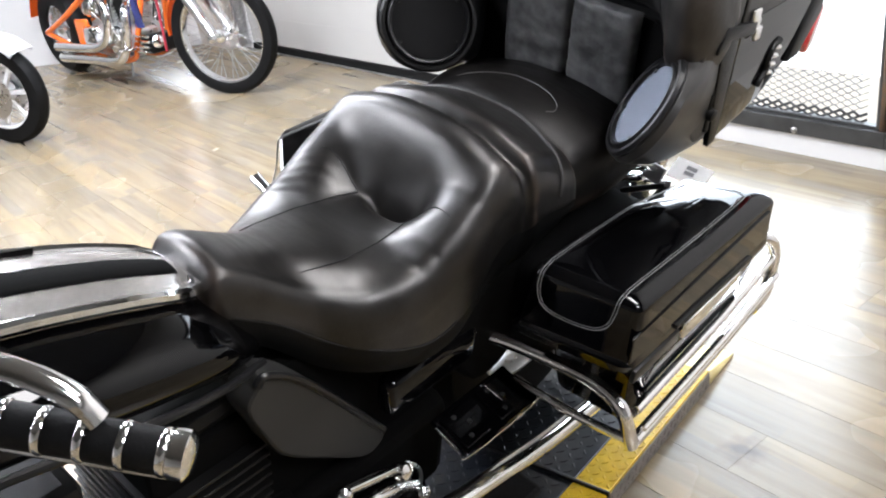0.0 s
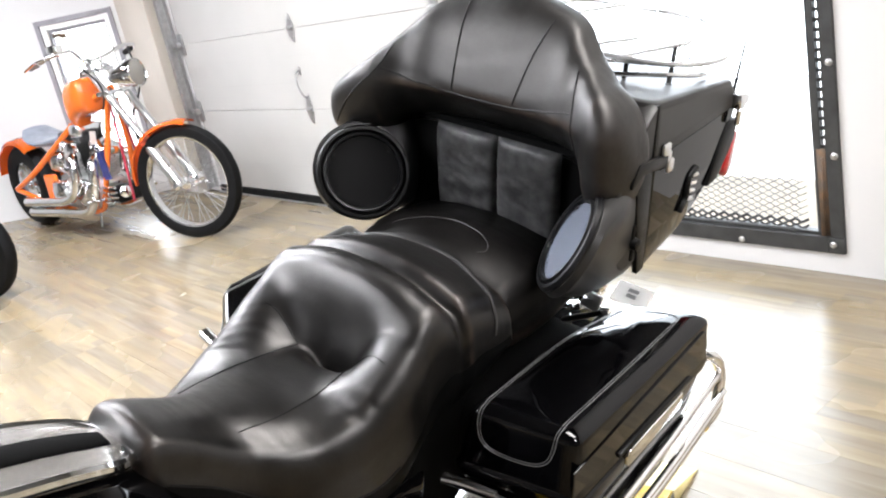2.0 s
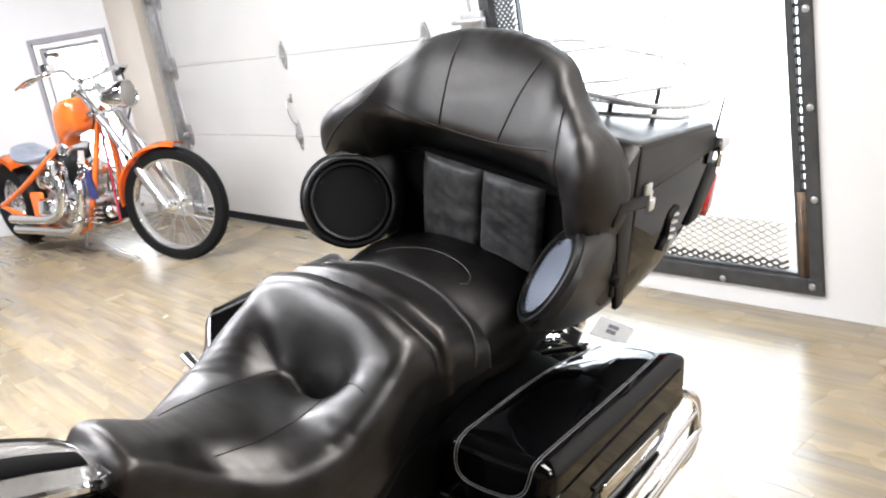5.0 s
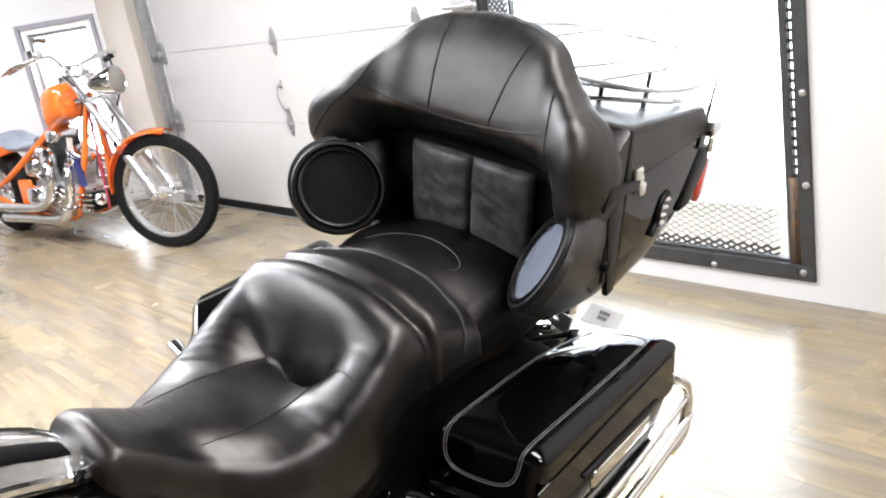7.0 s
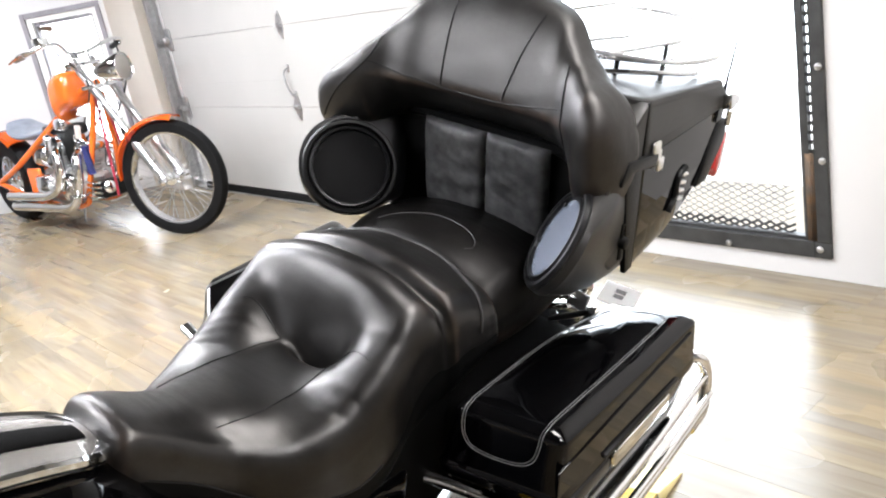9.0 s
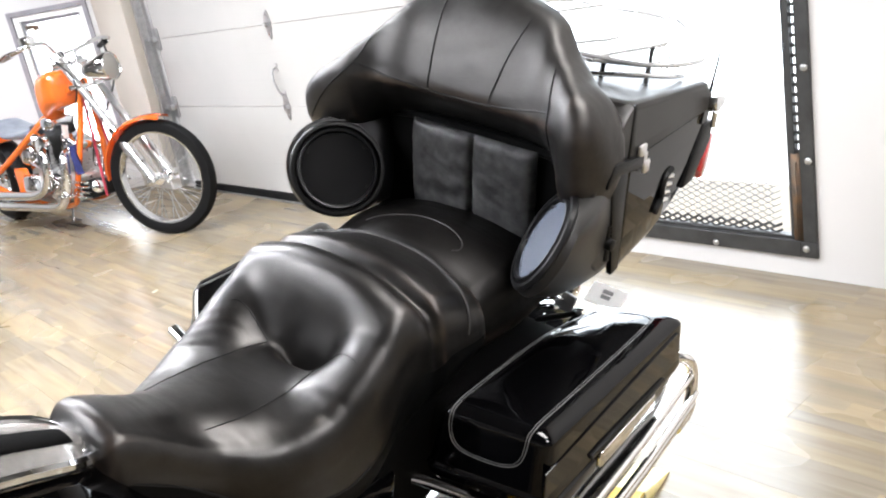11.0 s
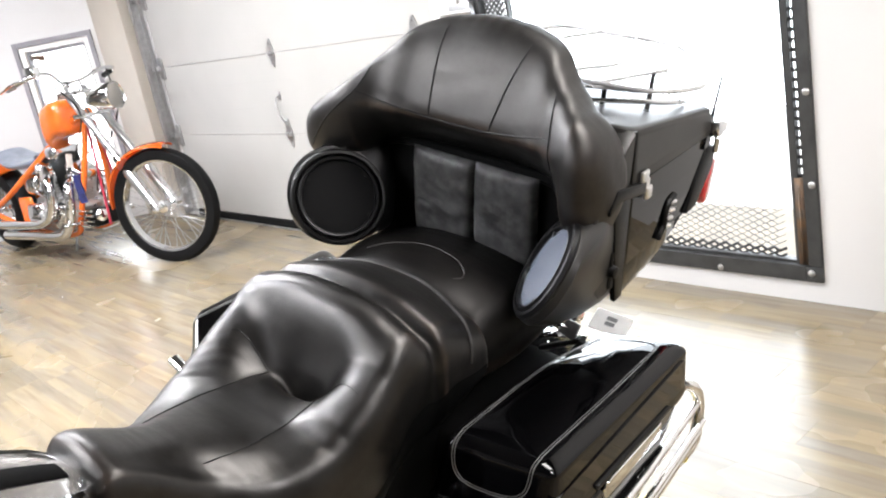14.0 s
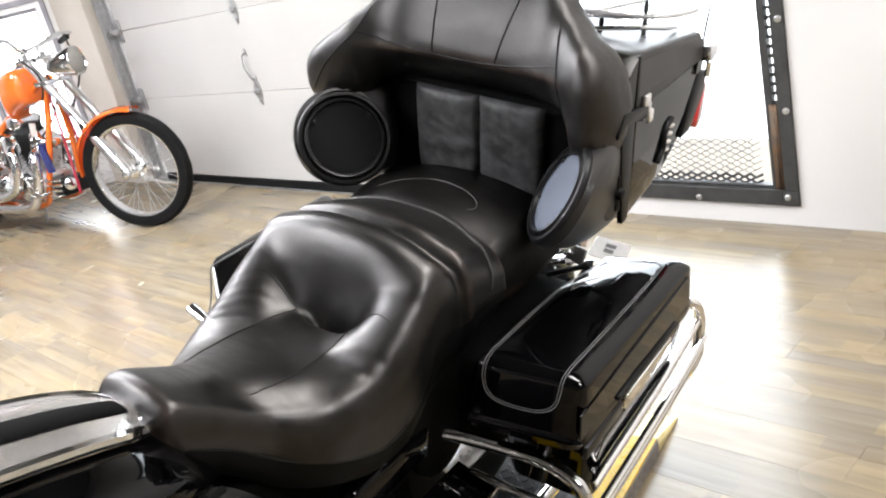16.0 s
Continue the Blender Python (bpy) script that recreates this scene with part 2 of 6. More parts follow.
def floor_material():
    m = bpy.data.materials.new("vinyl_plank")
    m.use_nodes = True
    nt = m.node_tree
    L = nt.links.new
    p = nt.nodes["Principled BSDF"]
    co = nt.nodes.new("ShaderNodeTexCoord")
    info = nt.nodes.new("ShaderNodeObjectInfo")
    geo = nt.nodes.new("ShaderNodeNewGeometry")
    mp = nt.nodes.new("ShaderNodeMapping")
    mp.inputs["Scale"].default_value = (1.2, 14, 14)
    add = nt.nodes.new("ShaderNodeVectorMath")
    comb = nt.nodes.new("ShaderNodeCombineXYZ")
    rnd = nt.nodes.new("ShaderNodeMath")
    rnd.operation = "ADD"
    L(info.outputs["Random"], rnd.inputs[0])
    L(geo.outputs["Random Per Island"], rnd.inputs[1])
    mul = nt.nodes.new("ShaderNodeMath")
    mul.operation = "MULTIPLY"
    mul.inputs[1].default_value = 37.0
    L(rnd.outputs[0], mul.inputs[0])
    L(mul.outputs[0], comb.inputs[0])
    L(mul.outputs[0], comb.inputs[2])
    L(co.outputs["Object"], add.inputs[0])
    L(comb.outputs[0], add.inputs[1])
    L(add.outputs[0], mp.inputs["Vector"])
    grain = nt.nodes.new("ShaderNodeTexNoise")
    grain.inputs["Scale"].default_value = 2.2
    grain.inputs["Detail"].default_value = 7
    grain.inputs["Distortion"].default_value = 0.6
    L(mp.outputs[0], grain.inputs["Vector"])
    ramp = nt.nodes.new("ShaderNodeValToRGB")
    e = ramp.color_ramp.elements
    e[0].position, e[0].color = 0.3, (0.144, 0.121, 0.086, 1)
    e[1].position, e[1].color = 0.74, (0.231, 0.199, 0.149, 1)
    mid = e.new(0.5)
    mid.color = (0.189, 0.161, 0.118, 1)
    L(grain.outputs["Fac"], ramp.inputs["Fac"])
    # every plank shows three strips, each cut into lengths of greyish or yellow wood
    def maths(op, a, b):
        q = nt.nodes.new("ShaderNodeMath")
        q.operation = op
        for k, v in enumerate((a, b)):
            if isinstance(v, float):
                q.inputs[k].default_value = v
            else:
                L(v, q.inputs[k])
        return q.outputs[0]
    axes = nt.nodes.new("ShaderNodeSeparateXYZ")
    L(co.outputs["Object"], axes.inputs[0])
    strip = maths("FLOOR", maths("DIVIDE", axes.outputs[1], 0.0507), 0.0)
    length = maths("FLOOR", maths("ADD", maths("DIVIDE", axes.outputs[0], 0.61), maths("ADD", maths("MULTIPLY", strip, 0.37), mul.outputs[0])), 0.0)
    cell = nt.nodes.new("ShaderNodeCombineXYZ")
    L(strip, cell.inputs[0])
    L(length, cell.inputs[1])
    L(mul.outputs[0], cell.inputs[2])
    chance = nt.nodes.new("ShaderNodeTexWhiteNoise")
    L(cell.outputs[0], chance.inputs["Vector"])
    tone = nt.nodes.new("ShaderNodeValToRGB")
    t = tone.color_ramp.elements
    t[0].position, t[0].color = 0.0, (0.85, 0.86, 0.885, 1)
    t[1].position, t[1].color = 1.0, (1.17, 1.10, 0.94, 1)
    L(chance.outputs["Value"], tone.inputs["Fac"])
    mix = nt.nodes.new("ShaderNodeMixRGB")
    mix.blend_type = "MULTIPLY"
    mix.inputs[0].default_value = 1.0
    L(ramp.outputs["Color"], mix.inputs[1])
    L(tone.outputs["Color"], mix.inputs[2])
    wear_sheen = nt.nodes.new("ShaderNodeTexNoise")
    wear_sheen.inputs["Scale"].default_value = 2.3
    wear_sheen.inputs["Detail"].default_value = 2.5
    # grey worn patches
    worn = nt.nodes.new("ShaderNodeValToRGB")
    w = worn.color_ramp.elements
    w[0].position, w[0].color = 0.28, (0.93, 0.945, 0.98, 1)
    w[1].position, w[1].color = 0.74, (1.08, 1.02, 0.90, 1)
    L(wear_sheen.outputs["Fac"], worn.inputs["Fac"])
    both = nt.nodes.new("ShaderNodeMixRGB")
    both.blend_type = "MULTIPLY"
    both.inputs[0].default_value = 1.0
    L(mix.outputs[0], both.inputs[1])
    L(worn.outputs["Color"], both.inputs[2])
    # one dark knot in the floor
    geo2 = nt.nodes.new("ShaderNodeNewGeometry")
    off = nt.nodes.new("ShaderNodeVectorMath")
    off.operation = "SUBTRACT"
    off.inputs[1].default_value = (0.56, 0.49, 0.0)
    L(geo2.outputs["Position"], off.inputs[0])
    rag_ = nt.nodes.new("ShaderNodeTexNoise")
    rag_.inputs["Scale"].default_value = 30
    L(geo2.outputs["Position"], rag_.inputs["Vector"])
    dist = nt.nodes.new("ShaderNodeVectorMath")
    dist.operation = "LENGTH"
    L(off.outputs[0], dist.inputs[0])
    blur = nt.nodes.new("ShaderNodeMath")
    blur.operation = "MULTIPLY_ADD"
    blur.inputs[1].default_value = 0.05
    L(rag_.outputs["Fac"], blur.inputs[0])
    L(dist.outputs["Value"], blur.inputs[2])
    knot = nt.nodes.new("ShaderNodeValToRGB")
    q = knot.color_ramp.elements
    q[0].position, q[0].color = 0.035, (0.30, 0.24, 0.20, 1)
    q[1].position, q[1].color = 0.085, (1, 1, 1, 1)
    ring = q.new(0.05)
    ring.color = (0.62, 0.55, 0.5, 1)
    L(blur.outputs[0], knot.inputs["Fac"])
    last = nt.nodes.new("ShaderNodeMixRGB")
    last.blend_type = "MULTIPLY"
    last.inputs[0].default_value = 1.0
    L(both.outputs[0], last.inputs[1])
    L(knot.outputs["Color"], last.inputs[2])
    L(last.outputs[0], p.inputs["Base Color"])
    L(geo2.outputs["Position"], wear_sheen.inputs["Vector"])
    mr = nt.nodes.new("ShaderNodeMapRange")
    mr.inputs["To Min"].default_value, mr.inputs["To Max"].default_value = 0.20, 0.33
    L(wear_sheen.outputs["Fac"], mr.inputs["Value"])
    L(mr.outputs["Result"], p.inputs["Roughness"])
    b = nt.nodes.new("ShaderNodeBump")
    b.inputs["Strength"].default_value = 0.08
    b.inputs["Distance"].default_value = 0.004
    L(grain.outputs["Fac"], b.inputs["Height"])
    L(b.outputs["Normal"], p.inputs["Normal"])
    return m


PLANK = floor_material()


# ---- mesh tools ----
def mesh_of(bm, name, material, smooth=True):
    bmesh.ops.recalc_face_normals(bm, faces=bm.faces)
    me = bpy.data.meshes.new(name)
    bm.to_mesh(me)
    bm.free()
    if material:
        me.materials.append(material)
    if smooth:
        for poly in me.polygons:
            poly.use_smooth = True
        me.set_sharp_from_angle(angle=radians(38))
        if len(me.polygons) < 500:
            for poly in me.polygons:
                if poly.area > 0.012:
                    poly.use_smooth = False
    return me


def part(name, bm, material, parent, label="", m=None):
    ob = new(name, mesh_of(bm, name, material))
    ob.parent = parent
    if m is not None:
        ob.matrix_local = m
    if label:
        tagged(ob, label)
    return ob


def thing(name, label, category, m=None, group="", kind=""):
    ob = new(name)
    ob.empty_display_size = 0.1
    if m is not None:
        ob.matrix_world = m
    return tagged(ob, label, category, group, kind)


def single(name, bm, material, label, category, m=None, group="", kind=""):
    ob = new(name, mesh_of(bm, name, material))
    if m is not None:
        ob.matrix_world = m
    return tagged(ob, label, category, group, kind)


def structure(name, bm, material, label, category, m=None):
    return single(name, bm, material, label, category, m, kind="structure")


def box(bm, x0, x1, y0, y1, z0, z1, bevel=0.0, seg=2, m=None):
    vs = [bm.verts.new((x, y, z)) for z in (z0, z1) for x, y in ((x0, y0), (x1, y0), (x1, y1), (x0, y1))]
    fs = [bm.faces.new([vs[i] for i in q]) for q in ((3, 2, 1, 0), (4, 5, 6, 7), (0, 1, 5, 4), (1, 2, 6, 5), (2, 3, 7, 6), (3, 0, 4, 7))]
    made = set(vs)
    if bevel:
        es = list({e for f in fs for e in f.edges})
        r = bmesh.ops.bevel(bm, geom=es, offset=bevel, segments=seg, affect="EDGES", profile=0.5)
        made = {v for f in r["faces"] for v in f.verts} | {v for v in vs if v.is_valid}
    if m is not None:
        bmesh.ops.transform(bm, matrix=m, verts=[v for v in made if v.is_valid])
    return bm


def boxes(*rows, bevel=0.0):
    bm = bmesh.new()
    for r in rows:
        box(bm, *r, bevel=bevel)
    return bm


def skin(bm, rings, close_u=True, cap=True):
    """Joins rings of equally many points into a skin."""
    rows = [[bm.verts.new(p) for p in ring] for ring in rings]
    n = len(rows[0])
    for a, b in zip(rows, rows[1:]):
        for i in range(n if close_u else n - 1):
            j = (i + 1) % n
            bm.faces.new((a[i], a[j], b[j], b[i]))
    if cap and close_u:
        bm.faces.new(rows[0][::-1])
        bm.faces.new(rows[-1])
    return rows


def smooth_path(pts, per=6, closed=False):
    """A Catmull-Rom curve through the points."""
    pts = [Vector(p) for p in pts]
    n = len(pts)
    out = []
    for i in range(n if closed else n - 1):
        if closed:
            p0, p1, p2, p3 = (pts[(i + k) % n] for k in (-1, 0, 1, 2))
        else:
            p1, p2 = pts[i], pts[i + 1]
            p0 = pts[i - 1] if i else p1 * 2 - p2
            p3 = pts[i + 2] if i + 2 < n else p2 * 2 - p1
        for k in range(per):
            t = k / per
            out.append(0.5 * (2 * p1 + (p2 - p0) * t + (2 * p0 - 5 * p1 + 4 * p2 - p3) * t * t + (3 * p1 - p0 - 3 * p2 + p3) * t ** 3))
    if not closed:
        out.append(pts[-1])
    return out


def tube(bm, pts, r, seg=10, closed=False, flat=1.0, up=(0, 0, 1)):
    """A tube along points; r may be a list. flat squeezes it along the second axis."""
    pts = [Vector(p) for p in pts]
    n = len(pts)
    rs = r if isinstance(r, (list, tuple)) else [r] * n
    rings = []
    prev = None
    for i, p in enumerate(pts):
        a, b = pts[(i - 1) % n if closed else max(i - 1, 0)], pts[(i + 1) % n if closed else min(i + 1, n - 1)]
        t = (b - a).normalized()
        if prev is None:
            ref = Vector(up)
            if abs(t.dot(ref)) > 0.95:
                ref = Vector((1, 0, 0))
            prev = (ref - t * t.dot(ref)).normalized()
        else:
            prev = (prev - t * t.dot(prev)).normalized()
        side = t.cross(prev)
        rings.append([p + (side * math.cos(w) + prev * (flat * math.sin(w))) * rs[i] for w in (2 * math.pi * k / seg for k in range(seg))])
    if closed:
        rings.append(rings[0])
        rows = [[bm.verts.new(q) for q in ring] for ring in rings[:-1]]
        for i in range(n):
            u, v = rows[i], rows[(i + 1) % n]
            for k in range(seg):
                bm.faces.new((u[k], u[(k + 1) % seg], v[(k + 1) % seg], v[k]))
    else:
        skin(bm, rings)
    return bm


def rod(a, b, r, seg=12, r2=None):
    bm = bmesh.new()
    return tube(bm, [a, b], [r, r2 if r2 is not None else r], seg)


def lathe(bm, profile, seg=32, m=None):
    """Turns (radius, height) pairs round z."""
    rings = [[(r * math.cos(2 * math.pi * k / seg), r * math.sin(2 * math.pi * k / seg), z) for k in range(seg)] for r, z in profile]
    if m is not None:
        rings = [[m @ Vector(p) for p in ring] for ring in rings]
    skin(bm, rings)
    return bm


def table(rows, x):
    """Smooth interpolation in rows (x, a, b, ...)."""
    if x <= rows[0][0]:
        return rows[0][1:]
    for i in range(len(rows) - 1):
        a, b = rows[i], rows[i + 1]
        if x <= b[0]:
            p = rows[i - 1] if i else a
            q = rows[i + 2] if i + 2 < len(rows) else b
            t, h = (x - a[0]) / (b[0] - a[0]), b[0] - a[0]
            out = []
            for k in range(1, len(a)):
                ma = (b[k] - p[k]) / (b[0] - p[0]) * h
                mb = (q[k] - a[k]) / (q[0] - a[0]) * h
                out.append((2 * t ** 3 - 3 * t * t + 1) * a[k] + (t ** 3 - 2 * t * t + t) * ma + (3 * t * t - 2 * t ** 3) * b[k] + (t ** 3 - t * t) * mb)
            return out
    return rows[-1][1:]


def facing(x, y, z, direction):
    """A pose at the place whose z axis points in the direction."""
    return Matrix.Translation((x, y, z)) @ Vector(direction).to_track_quat("Z", "Y").to_matrix().to_4x4()


# ---- the shop ----
HIGH = 2.85
GATE = (-1.53, 0.032, 0.083, 2.25)      # u from, u to, z from, z to
GARAGE = (-4.93, -1.78, 0.0, 2.7)


def back_wall():
    g0, g1, gz0, gz1 = GATE
    d0, d1, _, dz = GARAGE
    v0, v1 = BACK, BACK + 0.22
    return boxes((g1, 6.0, v0, v1, 0, HIGH), (g0, g1, v0, v1, 0, gz0), (g0, g1, v0, v1, gz1, HIGH), (d1, g0, v0, v1, 0, HIGH),
                 (d0, d1, v0, v1, dz, HIGH), (-5.66, d0, v0, v1, 0, HIGH))


structure("wall_back", back_wall(), WALL, "off-white painted masonry wall with gate and garage openings", "wall", ROOM)
structure("wall_right", boxes((6.0, 6.2, -5.2, BACK + 0.22, 0, HIGH)), DIM, "plain grey painted wall", "wall", ROOM)
structure("wall_front", boxes((-9.5, 6.0, -5.4, -5.2, 0, HIGH)), DIM, "plain grey painted wall", "wall", ROOM)
structure("wall_side", boxes((-9.7, -9.5, -5.4, 1.0, 0, HIGH)), DIM, "plain grey painted wall", "wall", ROOM)
structure("ceiling", boxes((-9.7, 6.2, -5.4, BACK + 0.22, HIGH, HIGH + 0.15)), CEIL, "plain dark painted ceiling", "ceiling", ROOM)
WIN = (0.235, 0.875, 0.25, 1.53)
w0, w1, wz0, wz1 = WIN
structure("wall_slanting", boxes((-0.05, w0, -0.18, 0, 0, HIGH), (w1, 5.6, -0.18, 0, 0, HIGH), (w0, w1, -0.18, 0, 0, wz0), (w0, w1, -0.18, 0, wz1, HIGH)),
          WALL, "white painted wall set at a slant beside the garage door", "wall", SLANT)

# window in the slanting wall
window = thing("window_1", "grey-framed narrow window with bright daylight behind", "window", SLANT, kind="structure")
def sash(a, d0, d1, w, top):
    """Four bars of a rectangular frame, set in by a from the opening."""
    return boxes((w0 + a, w0 + a + w, d0, d1, wz0 + a, wz1 - a), (w1 - a - w, w1 - a, d0, d1, wz0 + a, wz1 - a),
                 (w0 + a + w, w1 - a - w, d0, d1, wz1 - a - top, wz1 - a), (w0 + a + w, w1 - a - w, d0, d1, wz0 + a, wz0 + a + w), bevel=0.003)


part("window_frame", sash(0.0, -0.05, 0.022, 0.034, 0.04), FRAME, window, "lilac grey painted outer frame")
part("reveal", sash(0.036, -0.09, 0.004, 0.042, 0.042), TRIM, window, "white inner reveal")
part("inner_sash", sash(0.08, -0.085, -0.02, 0.018, 0.03), FRAME, window)
# two small rust-brown boxes near the window's upper corner
bm = boxes((w1 - 0.16, w1 - 0.10, -0.075, -0.03, wz1 - 0.15, wz1 - 0.115), (w1 - 0.20, w1 - 0.15, -0.07, -0.04, wz1 - 0.165, wz1 - 0.12), bevel=0.006)
part("window_catch", bm, RUST, window, "small dark rust-brown object at the top of the window")
pane = part("pane", boxes((w0 + 0.097, w1 - 0.097, -0.06, -0.056, wz0 + 0.097, wz1 - 0.105)), CLEAR, window)
pane.visible_shadow = False

# beige column and the jamb of the garage door
structure("column_1", boxes((-5.70, -5.09, BACK - 0.12, BACK - 0.002, 0, HIGH), bevel=0.006), BEIGE, "beige painted column beside the garage door", "column", ROOM)
structure("trim_jamb", boxes((-1.78, -1.60, BACK - 0.022, BACK - 0.002, 0, 2.75), bevel=0.003), TRIM, "white painted door jamb trim", "trim", ROOM)


def garage_door():
    door = thing("garage_door", "off-white sectional garage door, closed, with steel hinges", "garage door", ROOM @ pose(0, BACK, 0), kind="structure")
    u0, u1 = GARAGE[:2]
    cuts = [0.055, 0.641, 1.147, 1.653, 2.159, 2.69]
    for a, b in zip(cuts, cuts[1:]):
        bm = bmesh.new()
        box(bm, u0 + 0.01, u1 - 0.01, 0.0, 0.05, a + 0.001, b - 0.001, 0.003)
        for g in (0.33, 0.66):
            zc = a + (b - a) * g
            box(bm, u0 + 0.02, u1 - 0.02, -0.0015, 0.0, zc - 0.004, zc + 0.004)
        part("door_section", bm, DOORP, door)
    for z in cuts[1:-1]:
        part("tongue", boxes((u0 + 0.012, u1 - 0.012, 0.008, 0.042, z - 0.0009, z + 0.0009)), DOORP, door)
    part("bottom_seal", boxes((u0, u1, -0.005, 0.045, 0.0, 0.05), bevel=0.006), RUBBER, door, "black rubber bottom seal")

    def hinge(u, z, big=1.0):
        h = 0.085 * big
        bm = bmesh.new()
        outline = [(-0.012, -h), (0.012, -h), (0.034, -0.02), (0.034, 0.02), (0.012, h), (-0.012, h), (-0.034, 0.02), (-0.034, -0.02)]
        lo = [bm.verts.new((u + x * big, -0.002, z + y)) for x, y in outline]
        hi = [bm.verts.new((u + x * big, -0.007, z + y)) for x, y in outline]
        bm.faces.new(hi)
        for i in range(8):
            bm.faces.new((lo[i], lo[(i + 1) % 8], hi[(i + 1) % 8], hi[i]))
        tube(bm, [(u - 0.03, -0.014, z), (u + 0.03, -0.014, z)], 0.011, 10)
        box(bm, u - 0.012, u + 0.012, -0.03, -0.007, z - 0.012, z + 0.012, 0.003)
        for y in (-0.06, 0.06):
            tube(bm, [(u, -0.007, z + y * big), (u, -0.013, z + y * big)], 0.007, 8)
        part("hinge", bm, GALV, door, "galvanised steel door hinge")

    for z in (0.641, 1.147, 1.653):
        for u in (-3.32, -1.95):
            hinge(u, z)
    # roller hinges beside the track
    for z in (0.641, 1.147, 1.653):
        bm = bmesh.new()
        box(bm, u0 + 0.005, u0 + 0.075, -0.012, -0.003, z - 0.08, z + 0.08, 0.002)
        tube(bm, [(u0 + 0.06, -0.035, z), (u0 - 0.04, -0.035, z)], 0.008, 8)
        tube(bm, [(u0 - 0.035, -0.035, z), (u0 - 0.012, -0.035, z)], 0.022, 14)
        box(bm, u0 + 0.02, u0 + 0.05, -0.05, -0.012, z - 0.02, z + 0.02, 0.004)
        part("roller_hinge", bm, GALV, door, "steel roller bracket")
    bm = bmesh.new()
    tube(bm, smooth_path([(-3.345, -0.004, 0.885), (-3.345, -0.035, 0.865), (-3.335, -0.045, 0.80), (-3.315, -0.035, 0.735), (-3.315, -0.004, 0.715)], 5), 0.007, 8)
    box(bm, -3.362, -3.328, -0.006, -0.001, 0.86, 0.91, 0.002)
    box(bm, -3.332, -3.298, -0.006, -0.001, 0.69, 0.74, 0.002)
    part("pull_handle", bm, GALV, door, "bent steel pull handle")
    return door


garage_door()

track = thing("door_track", "galvanised vertical garage door track on the wall", "door track", ROOM @ pose(0, BACK, 0), kind="structure")
bm = bmesh.new()
box(bm, -5.015, -5.01, -0.075, -0.003, 0.03, 2.7)
box(bm, -5.01, -4.945, -0.008, -0.003, 0.03, 2.7)
box(bm, -5.01, -4.975, -0.075, -0.070, 0.03, 2.7)
part("rail", bm, GALV, track)
bm = bmesh.new()
for z in (0.5, 1.3, 2.1):
    box(bm, -5.075, -5.016, -0.02, -0.003, z - 0.05, z + 0.05, 0.003)
part("bracket", bm, GALV, track)


